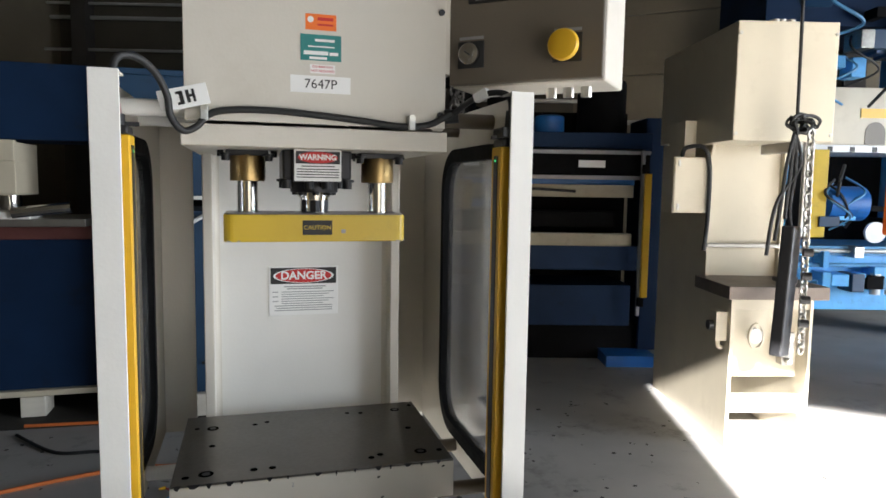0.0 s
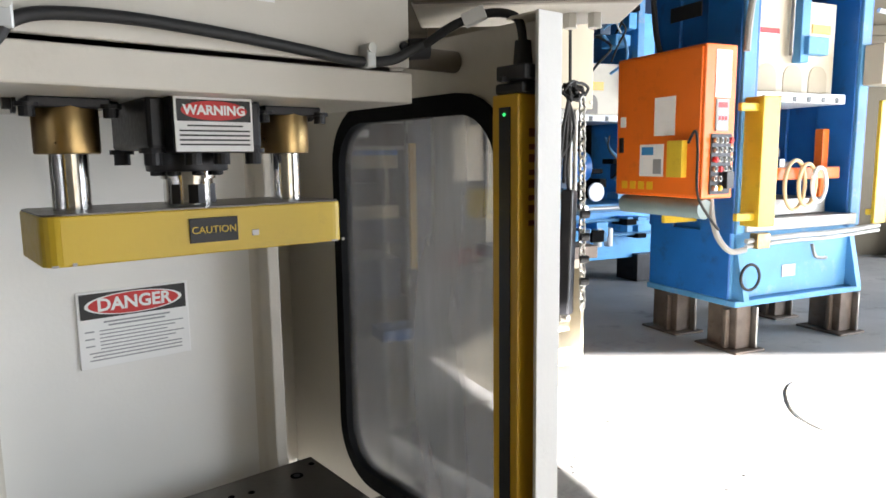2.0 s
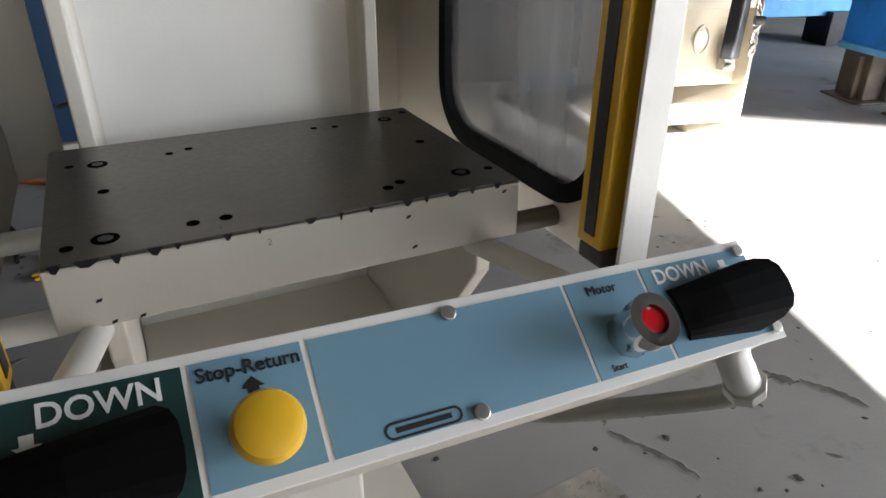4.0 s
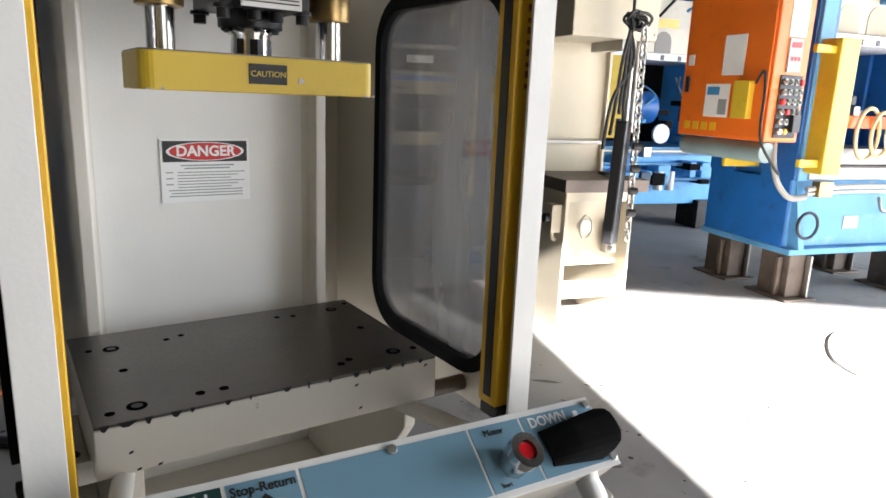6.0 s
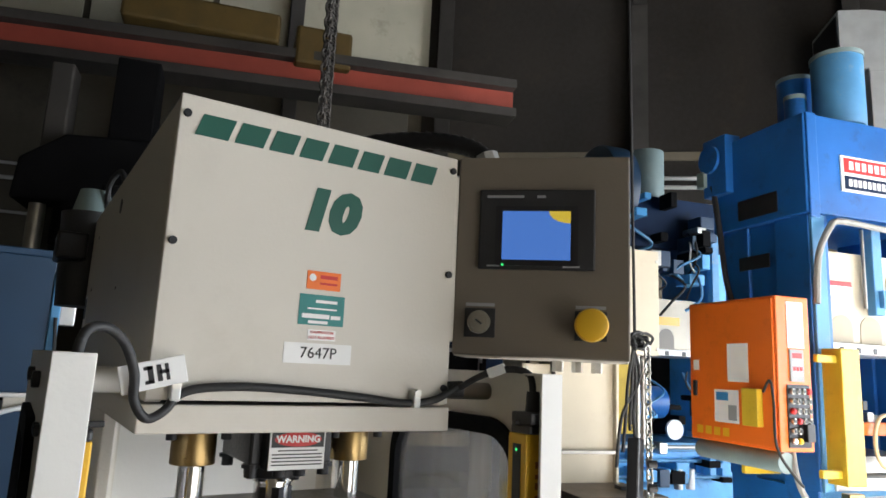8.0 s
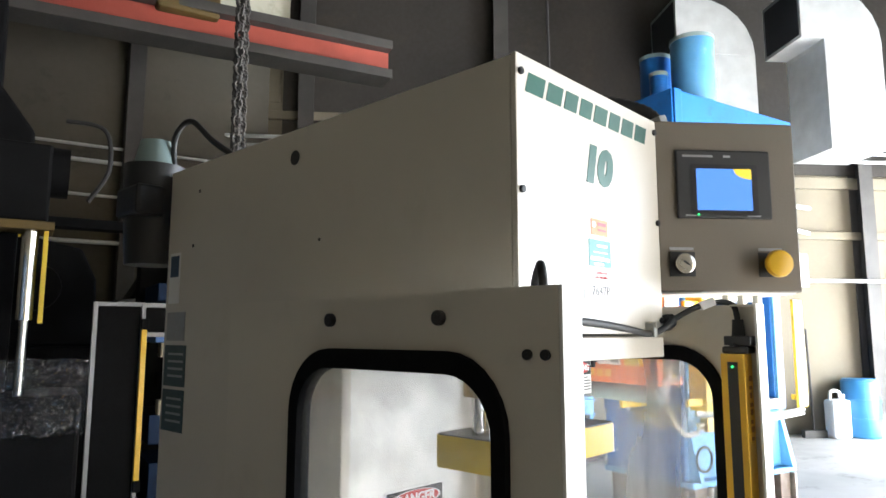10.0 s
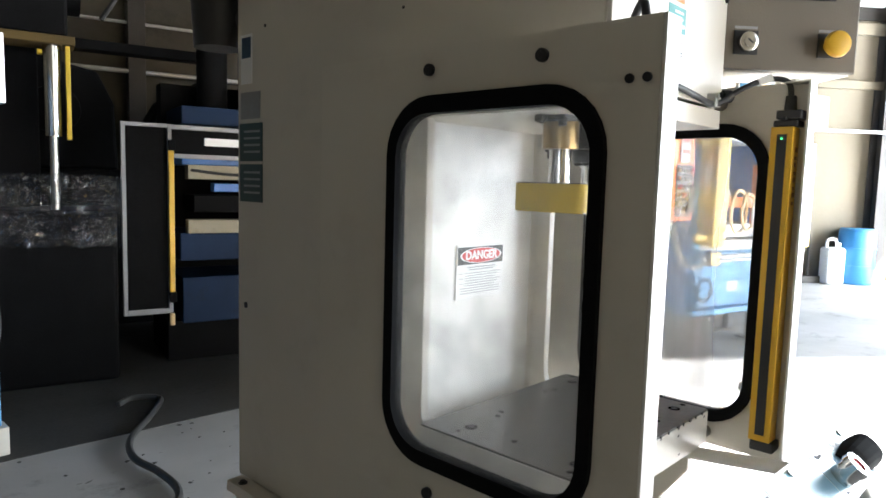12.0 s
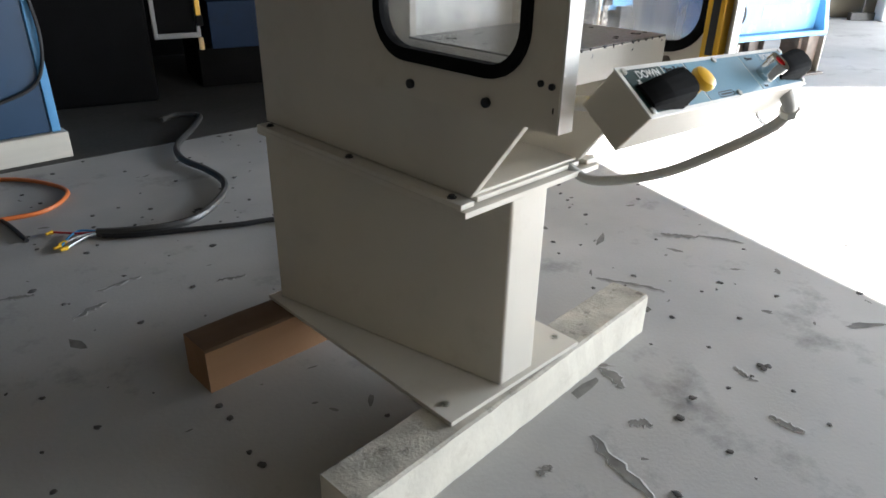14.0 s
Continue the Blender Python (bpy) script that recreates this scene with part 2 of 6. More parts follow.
# stained yellow, darkened in colour for the dim light up at the hoist
DIMYELLOW = mat("dimmed_yellow_paint", (0.085, 0.052, 0.008), 0.7, var=0.2, scale=3, stain=(0.05, 0.03, 0.01), stain_amt=0.6)
DARKFLOOR = mat("blackish_concrete", (0.045, 0.042, 0.038), 0.8, var=0.3, scale=1.2, fine=40, bump=0.3, stain=(0.015, 0.014, 0.012), stain_amt=0.8)
HOLE.node_tree.nodes["Principled BSDF"].inputs["Specular IOR Level"].default_value = 0.0


# ---- mesh tools ----
def part(name, bm, material, parent=None, label="", smooth=False):
    me = bpy.data.meshes.new(name)
    bmesh.ops.recalc_face_normals(bm, faces=bm.faces)
    bm.to_mesh(me)
    bm.free()
    me.materials.append(material)
    if smooth:
        for p in me.polygons:
            p.use_smooth = True
        me.set_sharp_from_angle(angle=radians(40))
    ob = new(name, me)
    if parent:
        ob.parent = parent
    if label:
        ob["label"] = label
    return ob


def thing(name, label, category, m=None, group="", kind=""):
    ob = new(name)
    if m is not None:
        ob.matrix_world = m
    return tagged(ob, label, category, group, kind)


def box_bm(x0, x1, y0, y1, z0, z1, bev=0.002, bm=None, m=None):
    own = bmesh.new()
    bmesh.ops.create_cube(own, size=1, matrix=Matrix.Translation(((x0 + x1) / 2, (y0 + y1) / 2, (z0 + z1) / 2)) @ Matrix.Diagonal((x1 - x0, y1 - y0, z1 - z0, 1)))
    if bev:
        bmesh.ops.bevel(own, geom=own.edges[:], offset=min(bev, 0.45 * min(x1 - x0, y1 - y0, z1 - z0)), segments=2, affect="EDGES", profile=0.5)
    if m is not None:
        own.transform(m)
    if bm is None:
        return own
    join(bm, own)
    return bm


def join(bm, other):
    me = bpy.data.meshes.new("tmp")
    other.to_mesh(me)
    bm.from_mesh(me)
    bpy.data.meshes.remove(me)
    other.free()
    return bm


def box(name, x0, x1, y0, y1, z0, z1, material, parent=None, bev=0.002, label="", m=None):
    return part(name, box_bm(x0, x1, y0, y1, z0, z1, bev, m=m), material, parent, label)


def cyl_bm(p, q, r, r2=None, seg=20, bev=0.0, bm=None):
    p, q = Vector(p), Vector(q)
    own = bmesh.new()
    bmesh.ops.create_cone(own, cap_ends=True, segments=seg, radius1=r, radius2=r if r2 is None else r2, depth=(q - p).length)
    if bev:
        rim = [e for e in own.edges if len([f for f in e.link_faces if len(f.verts) == seg]) == 1]
        bmesh.ops.bevel(own, geom=rim, offset=bev, segments=2, affect="EDGES", profile=0.5)
    own.transform(Matrix.Translation((p + q) / 2) @ (q - p).to_track_quat("Z", "Y").to_matrix().to_4x4())
    if bm is None:
        return own
    return join(bm, own)


def cyl(name, p, q, r, material, parent=None, r2=None, seg=20, bev=0.0, label=""):
    return part(name, cyl_bm(p, q, r, r2, seg, bev), material, parent, label, smooth=True)


def smooth_path(pts, n=8):
    pts = [Vector(p) for p in pts]
    out = []
    for i in range(len(pts) - 1):
        a, b, c, d = pts[max(i - 1, 0)], pts[i], pts[i + 1], pts[min(i + 2, len(pts) - 1)]
        for k in range(n):
            t = k / n
            out.append(0.5 * ((2 * b) + (c - a) * t + (2 * a - 5 * b + 4 * c - d) * t * t + (3 * b - a - 3 * c + d) * t ** 3))
    return out + [pts[-1]]


def tube_bm(pts, r, seg=8, n=8, ribs=0.0, bm=None, closed=False):
    path = smooth_path(pts, n) if n else [Vector(p) for p in pts]
    own = bm or bmesh.new()
    rings, up = [], Vector((0.3, 0.2, 0.93)).normalized()
    for i, p in enumerate(path):
        d = (path[min(i + 1, len(path) - 1)] - path[max(i - 1, 0)]).normalized()
        s = d.cross(up)
        s = s.normalized() if s.length > 1e-3 else d.orthogonal().normalized()
        u = s.cross(d)
        rr = r * (1 + (ribs if i % 2 else 0))
        rings.append([own.verts.new(p + rr * (math.cos(a) * s + math.sin(a) * u)) for a in [2 * math.pi * k / seg for k in range(seg)]])
    for a, b in zip(rings, rings[1:]):
        for k in range(seg):
            own.faces.new((a[k], a[(k + 1) % seg], b[(k + 1) % seg], b[k]))
    if not closed:
        own.faces.new(rings[0][::-1])
        own.faces.new(rings[-1])
    return own


def tube(name, pts, r, material, parent=None, seg=8, n=8, ribs=0.0, label=""):
    return part(name, tube_bm(pts, r, seg, n, ribs), material, parent, label, smooth=True)


def prism_bm(poly, lo, hi, axis="x", bev=0.0):
    """A polygon pushed through from lo to hi along an axis; its two coordinates are the other axes in order."""
    own = bmesh.new()
    def at(p, v):
        return {"x": (v, p[0], p[1]), "y": (p[0], v, p[1]), "z": (p[0], p[1], v)}[axis]
    f = own.faces.new([own.verts.new(at(p, lo)) for p in poly])
    g = bmesh.ops.extrude_face_region(own, geom=[f])
    d = Vector(at((0, 0), hi - lo))
    bmesh.ops.translate(own, vec=d, verts=[v for v in g["geom"] if isinstance(v, bmesh.types.BMVert)])
    if bev:
        bmesh.ops.recalc_face_normals(own, faces=own.faces)
        bmesh.ops.bevel(own, geom=[e for e in own.edges if e.calc_face_angle(0) > 0.5], offset=bev, segments=2, affect="EDGES", profile=0.5)
    return own


def rrect(a0, a1, b0, b1, r, n=6):
    out = []
    for cx, cy, s in ((a1 - r, b1 - r, 0), (a0 + r, b1 - r, 90), (a0 + r, b0 + r, 180), (a1 - r, b0 + r, 270)):
        for k in range(n + 1):
            t = radians(s + 90 * k / n)
            out.append((cx + r * math.cos(t), cy + r * math.sin(t)))
    return out


def ring_bm(outer, inner, lo, hi, axis="x"):
    """A flat frame between two outlines of the same number of points."""
    own = bmesh.new()
    def at(p, v):
        return {"x": (v, p[0], p[1]), "y": (p[0], v, p[1]), "z": (p[0], p[1], v)}[axis]
    n = len(outer)
    vs = [[own.verts.new(at(p, v)) for p in loop] for loop, v in ((outer, lo), (inner, lo), (inner, hi), (outer, hi))]
    for a, b in ((0, 1), (1, 2), (2, 3), (3, 0)):
        for k in range(n):
            own.faces.new((vs[a][k], vs[a][(k + 1) % n], vs[b][(k + 1) % n], vs[b][k]))
    return own


def plate_with_hole_bm(a0, a1, b0, b1, hole, lo, hi, axis="x"):
    """A rectangular sheet with a rounded opening."""
    outer = []
    ca, cb = (a0 + a1) / 2, (b0 + b1) / 2
    for p in hole:
        dx, dy = p[0] - ca, p[1] - cb
        k = min((a1 - ca) / abs(dx) if dx else 9e9, (b1 - cb) / abs(dy) if dy else 9e9)
        outer.append([ca + dx * k, cb + dy * k])
    for cx, cy in ((a0, b0), (a0, b1), (a1, b0), (a1, b1)):
        j = min(range(len(outer)), key=lambda i: (outer[i][0] - cx) ** 2 + (outer[i][1] - cy) ** 2)
        outer[j] = [cx, cy]
    return ring_bm(outer, hole, lo, hi, axis)


def letters(text, size, material, parent, m, name="lettering", label="", extrude=0.0004, bold=0.0, shear=0.0, sx=1.0):
    cu = bpy.data.curves.new("tmp_text", "FONT")
    cu.body, cu.size, cu.extrude, cu.offset, cu.shear = text, size, extrude, bold, shear
    cu.align_x, cu.align_y = "CENTER", "CENTER"
    cu.resolution_u = 3
    tmp = bpy.data.objects.new("tmp_text", cu)
    scene.collection.objects.link(tmp)
    bpy.context.view_layer.update()
    me = bpy.data.meshes.new_from_object(tmp.evaluated_get(bpy.context.evaluated_depsgraph_get()))
    bpy.data.objects.remove(tmp)
    bpy.data.curves.remove(cu)
    me.transform(m @ Matrix.Diagonal((sx, 1, 1, 1)))
    me.materials.clear()
    me.materials.append(material)
    me.name = name
    ob = new(name, me)
    ob.parent = parent
    if label:
        ob["label"] = label
    return ob


def face_m(x, y, z, rz=0.0, tilt=90.0):
    """The pose of writing that stands upright at a place and faces -y, turned by rz."""
    return pose(x, y, z, 0, 0, rz) @ pose(0, 0, 0, tilt, 0, 0)


def bars(spots, thick, material, parent, m, name="text_line"):
    """Small flat printed bars (x0, x1, z0, z1) on a face, each a part of its own."""
    for x0, x1, z0, z1 in spots:
        part(name, box_bm(x0, x1, -thick, 0, z0, z1, 0, None, m), material, parent)


def bolt(name, p, d, r, h, parent, material=None, hexa=True):
    p, d = Vector(p), Vector(d).normalized()
    bm = cyl_bm(p, p + d * h, r, seg=6 if hexa else 14)
    cyl_bm(p - d * 0.001, p + d * h * 0.25, r * 1.5, seg=16, bm=bm)
    return part(name, bm, material or BLACKOX, parent)


def socket_screw(name, p, d, r, parent, material=None):
    p, d = Vector(p), Vector(d).normalized()
    bm = cyl_bm(p, p + d * r * 0.9, r, seg=14, bev=r * 0.15)
    cyl_bm(p + d * r * 0.9, p + d * r * 0.95, r * 0.5, seg=6, bm=bm)
    return part(name, bm, material or BLACKOX, parent)


def chain_bm(top, bottom, link=0.05, r=0.006, twist=0.0):
    bm = bmesh.new()
    top, bottom = Vector(top), Vector(bottom)
    n = int((top - bottom).length / (link * 0.75))
    d = (bottom - top) / n
    for i in range(n):
        c = top + d * (i + 0.5)
        ring = []
        for k in range(10):
            t = 2 * math.pi * k / 10
            ring.append((math.cos(t) * link * 0.33, 0, math.sin(t) * link * 0.5))
        m = Matrix.Translation(c) @ pose(0, 0, 0, 0, 0, twist + 90 * (i % 2))
        pts = [m @ Vector(p) for p in ring]
        tube_bm(pts + [pts[0]], r, 5, 0, 0, bm, closed=True)
    return bm


# ---- structure ----
def floor_bm():
    bm = bmesh.new()
    c = [HALL @ Vector(p) for p in ((LEFT_A - 0.3, FRONT_B - 9, 0), (RIGHT_A + 12, FRONT_B - 9, 0), (RIGHT_A + 12, 0.3, 0), (LEFT_A - 0.3, 0.3, 0))]
    top = [bm.verts.new(p) for p in c]
    low = [bm.verts.new(p - Vector((0, 0, 0.2))) for p in c]
    bm.faces.new(top)
    bm.faces.new(low[::-1])
    for k in range(4):
        bm.faces.new((top[k], low[k], low[(k + 1) % 4], top[(k + 1) % 4]))
    return bm


FLOOR = tagged(part("floor", floor_bm(), CONCRETE), "worn grey concrete floor with pits and stains", "floor", kind="structure")


# much darker floor strip from the rear machines forward to a straight edge
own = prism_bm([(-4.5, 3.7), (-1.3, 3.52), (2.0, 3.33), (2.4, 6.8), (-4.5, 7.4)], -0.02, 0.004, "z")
tagged(part("floor_oil_patch", own, DARKFLOOR), "black floor strip under the rear machines", "floor", kind="structure")


def hall_box(name, a0, a1, b0, b1, z0, z1, material, label, category="wall", bev=0.0, parent=None):
    ob = part(name, box_bm(a0, a1, b0, b1, z0, z1, bev, m=HALL), material, parent)
    return tagged(ob, label, category, kind="structure")


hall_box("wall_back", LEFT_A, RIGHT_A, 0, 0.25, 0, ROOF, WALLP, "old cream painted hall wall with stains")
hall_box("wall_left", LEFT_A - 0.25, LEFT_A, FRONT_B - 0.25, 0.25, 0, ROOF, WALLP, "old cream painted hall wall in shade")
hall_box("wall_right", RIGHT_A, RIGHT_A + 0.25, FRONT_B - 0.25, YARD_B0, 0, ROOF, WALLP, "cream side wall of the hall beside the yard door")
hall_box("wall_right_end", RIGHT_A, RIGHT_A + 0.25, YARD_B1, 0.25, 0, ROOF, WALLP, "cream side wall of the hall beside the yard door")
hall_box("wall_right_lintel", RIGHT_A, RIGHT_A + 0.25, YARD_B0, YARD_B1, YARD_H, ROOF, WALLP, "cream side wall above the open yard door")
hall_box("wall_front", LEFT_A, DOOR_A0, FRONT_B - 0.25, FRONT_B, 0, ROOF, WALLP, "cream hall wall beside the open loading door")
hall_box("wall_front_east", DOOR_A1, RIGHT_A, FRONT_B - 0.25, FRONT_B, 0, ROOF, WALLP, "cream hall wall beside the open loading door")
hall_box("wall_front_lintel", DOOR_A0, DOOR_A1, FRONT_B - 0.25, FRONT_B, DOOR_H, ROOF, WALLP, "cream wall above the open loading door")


# added sheet: the darkness below the roof is put into its colour
hall_box("wall_upper_gloom_sheet", -9.6, RIGHT_A, -0.06, -0.035, 4.45, ROOF, GLOOM, "dark sheet added high on the hall wall to stand for its gloom")


def ceiling():
    bm = box_bm(LEFT_A - 0.25, RIGHT_A + 0.25, FRONT_B - 0.25, 0.25, ROOF, ROOF + 0.2, 0, m=HALL)
    a = LEFT_A + 0.5
    while a < RIGHT_A:
        box_bm(a, a + 0.06, FRONT_B, 0, ROOF - 0.22, ROOF - 0.005, 0, bm, HALL)
        a += 1.1
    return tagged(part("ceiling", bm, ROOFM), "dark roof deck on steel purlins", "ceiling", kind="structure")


ceiling()


def i_beam(name, p, q, h, w, t, material, label, category="beam"):
    """An I-shaped girder from p to q in hall coordinates."""
    p, q = HALL @ Vector(p), HALL @ Vector(q)
    d = (q - p)
    L = d.length
    upright = abs(d.normalized().z) > 0.9
    prof = [(-w / 2, -h / 2), (w / 2, -h / 2), (w / 2, -h / 2 + t), (t / 2, -h / 2 + t), (t / 2, h / 2 - t), (w / 2, h / 2 - t),
            (w / 2, h / 2), (-w / 2, h / 2), (-w / 2, h / 2 - t), (-t / 2, h / 2 - t), (-t / 2, -h / 2 + t), (-w / 2, -h / 2 + t)]
    bm = prism_bm(prof, 0, L, "y")
    rot = pose(0, 0, 0, 90, 0, 0) if upright else pose(0, 0, 0, 0, 0, math.degrees(math.atan2(-d.x, d.y)))
    bm.transform(Matrix.Translation(p) @ (HALL.to_3x3().to_4x4() @ rot if upright else rot))
    return tagged(part(name, bm, material), label, category, kind="structure")


for a in (-15.6, -12.4, -9.2, -6.0, -2.8, 0.4):
    i_beam("steel_column", (a, -0.16, 0), (a, -0.16, ROOF - 0.3), 0.28, 0.25, 0.02, DARKSTEEL, "dark steel building column against the hall wall", "column")
# rear bay: a wall in line with the machines, its pipes, and the crane runway in front of it
BAY = Matrix.Translation((0, 10.0, 0)) @ pose(0, 0, 0, 0, 0, -15)
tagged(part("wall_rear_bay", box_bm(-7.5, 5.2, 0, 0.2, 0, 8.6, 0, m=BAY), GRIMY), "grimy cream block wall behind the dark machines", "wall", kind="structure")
for k, x in enumerate((-7.0, -5.2, -3.4, -1.6, 0.2, 2.0, 3.8)):
    tagged(part("wall_panel", box_bm(x, x + 1.7, -0.05, -0.003, 6.5, 8.4, 0.01, m=BAY), PALEWALL), "pale cream wall panel high on the rear wall", "wall panel", kind="structure")
for k, (z, r) in enumerate(((4.05, 0.03), (4.25, 0.022), (3.55, 0.022), (2.9, 0.03))):
    tagged(part("pipe", cyl_bm(BAY @ Vector((-7.5, -0.12 - 0.05 * k, z)), BAY @ Vector((5.2, -0.12 - 0.05 * k, z)), r, seg=10), GALV), "thin service pipe running along the rear wall", "pipe", kind="structure")
for x in (-4.2, -2.5, 0.9, 3.1):
    tagged(part("rear_column", box_bm(x, x + 0.22, -0.30, -0.003, 0, 8.6, 0.01, m=BAY), DARKSTEEL), "dark steel column against the rear wall", "column", kind="structure")
for name, y0, y1, z0, z1, mt, lab in (("crane_girder", -2.15, -2.05, 5.02, 5.30, REDSTEEL, "red oxide crane runway web"), ("crane_girder_flange", -2.3, -1.9, 5.30, 5.42, DARKSTEEL, "dark upper flange of the crane runway"), ("crane_girder_flange", -2.3, -1.9, 4.90, 5.02, DARKSTEEL, "dark lower flange of the crane runway")):
    tagged(part(name, box_bm(-7.5, 6.2, y0, y1, z0 + 0.12, z1 + 0.12, 0.006, m=BAY @ pose(0, 0, 0, 0, 0, -5)), mt), lab, "beam", kind="structure")
i_beam("roof_girder", (LEFT_A, -4.6, 8.25), (RIGHT_A, -4.6, 8.25), 0.55, 0.25, 0.03, DARKSTEEL, "dark steel roof girder across the hall")
i_beam("roof_girder", (LEFT_A, -7.6, 8.25), (RIGHT_A, -7.6, 8.25), 0.55, 0.25, 0.03, DARKSTEEL, "dark steel roof girder across the hall")
for a in (-12.4, -6.0, 0.4):
    i_beam("roof_truss_beam", (a, FRONT_B, 8.0), (a, -0.3, 8.0), 0.5, 0.22, 0.03, DARKSTEEL, "dark steel cross beam under the roof")
# wall sheeting rails and pipes on the back wall
for z, hgt, mm in ((3.3, 0.14, WALLP), (4.2, 0.20, WALLP), (5.15, 0.14, WALLP)):
    tagged(part("wall_rail", box_bm(LEFT_A, RIGHT_A, -0.10, -0.003, z, z + hgt, 0.01, m=HALL), mm), "cream painted wall rail along the hall wall", "trim", kind="structure")
for k, z in enumerate((4.62, 4.75, 2.55)):
    tagged(part("pipe", cyl_bm(HALL @ Vector((LEFT_A, -0.38 - 0.05 * k, z)), HALL @ Vector((RIGHT_A, -0.38 - 0.05 * k, z)), 0.032, seg=10), GALV), "thin service pipe running along the wall", "pipe", kind="structure")
for a in (-13.9, -13.6, -11.2, -10.8, -7.4):
    tagged(part("pipe", cyl_bm(HALL @ Vector((a, -0.32, 2.55)), HALL @ Vector((a, -0.32, 4.75)), 0.03, seg=10), GALV), "upright service pipe on the hall wall", "pipe", kind="structure")
for a in (-16, -14.2, -11, -7.8, -4.5, -1.2, 1.5):
    tagged(part("wall_panel", box_bm(a, a + 1.35, -0.03, -0.003, 5.45, 6.9, 0.008, m=HALL), WALLP), "cream wall panel high on the hall wall", "wall panel", kind="structure")


# ---- the small hydraulic press ----
PX = 0.418            # width of its head
press = thing("hydraulic_press", "almond painted C-frame hydraulic press on a pedestal over timber beams", "press")


def c_plate(x0, x1):
    poly = [(1.0, 0.757), (1.0, 2.044), (0.004, 2.044), (0.004, 1.664), (0.35, 1.664), (0.35, 1.10)]
    poly += [(0.285 + 0.065 * math.cos(radians(a)), 1.095 - 0.065 * math.sin(radians(a))) for a in range(15, 91, 15)]
    poly += [(0.004, 1.03), (0.004, 0.965), (0.155, 0.757)]
    return part("side_plate", prism_bm(poly, x0, x1, "x", 0.0025), CREAM, press)


c_plate(0.0, 0.02)
c_plate(PX - 0.02, PX)
box("head_top", 0.02, PX - 0.02, 0.004, 0.998, 2.034, 2.043, CREAM, press)
box("rear_panel", 0.02, PX - 0.02, 0.985, 0.997, 0.757, 2.034, CREAM, press)
box("throat_plate", 0.02, PX - 0.02, 0.393, 0.405, 0.757, 1.664, WHITEP, press, label="pale painted plate at the back of the throat")
for sx in (0.02, PX - 0.02):
    s = 1 if sx < 0.2 else -1
    fil = [(sx, 0.393), (sx + s * 0.012, 0.393)] + [(sx + s * (0.012 - 0.012 * math.sin(radians(a))), 0.381 + 0.012 * math.cos(radians(a))) for a in range(15, 91, 15)]
    part("corner_fillet", prism_bm(fil, 1.031, 1.66, "z"), CREAM, press)
box("side_cabinet", PX + 0.001, PX + 0.104, 0.525, 0.92, 0.80, 1.66, CREAM, press, 0.004, "almond electrical cabinet on the press side")
box("apron", -0.007, 0.423, -0.004, 0.42, 1.628, 1.662, CREAM, press, 0.002)
FP = part("front_panel", box_bm(0.0, PX, -0.006, 0.003, 1.667, 2.046, 0.0015), CREAM, press, "flat almond front panel with lettering and stickers")
for x, z in ((0.009, 2.020), (0.009, 1.857), (0.009, 1.692), (0.409, 2.024), (0.409, 1.860), (0.409, 1.690)):
    socket_screw("panel_screw", (x, -0.006, z), (0, -1, 0), 0.0052, FP)
# the maker's word as slanted plain blocks
LX = 0.020
for w in (0.054, 0.050, 0.046, 0.046, 0.050, 0.046, 0.050, 0.050):
    part("wordmark_block", prism_bm([(LX, 1.995), (LX + w - 0.012, 1.995), (LX + w - 0.003, 2.024), (LX + 0.009, 2.024)], -0.0068, -0.0055, "y", 0), LETTER, FP)
    LX += w - 0.004
letters("10", 0.074, LETTER, FP, face_m(0.207, -0.0064, 1.923), name="number", bold=0.0055, shear=0.2, label="green number ten", sx=1.12)
box("orange_sticker", 0.184, 0.233, -0.0068, -0.0055, 1.816, 1.841, ORANGES, FP, 0)
bars([(0.203, 0.228, 1.831, 1.836), (0.203, 0.228, 1.823, 1.826)], 0.0004, REDS, FP, Matrix.Translation((0, -0.0068, 0)))
part("round_mark", cyl_bm((0.192, -0.0068, 1.832), (0.192, -0.0072, 1.832), 0.005, seg=14), WHITES, FP)
box("teal_sticker", 0.176, 0.241, -0.0068, -0.0055, 1.768, 1.809, TEAL, FP, 0)
bars([(0.199, 0.230, 1.798, 1.802), (0.188, 0.230, 1.789, 1.791), (0.181, 0.220, 1.777, 1.783), (0.222, 0.236, 1.777, 1.782), (0.190, 0.218, 1.770, 1.774)],
     0.0004, WHITES, FP, Matrix.Translation((0, -0.0068, 0)))
box("small_sticker", 0.191, 0.231, -0.0068, -0.0055, 1.748, 1.762, WHITES, FP, 0)
letters("CALIBRATION", 0.0052, REDS, FP, face_m(0.211, -0.0070, 1.7585))
letters("NOT REQUIRED", 0.0052, REDS, FP, face_m(0.211, -0.0070, 1.7517))
box("number_label", 0.160, 0.256, -0.0068, -0.0055, 1.717, 1.744, WHITES, FP, 0)
letters("7647P", 0.021, INK, FP, face_m(0.208, -0.0070, 1.7305))

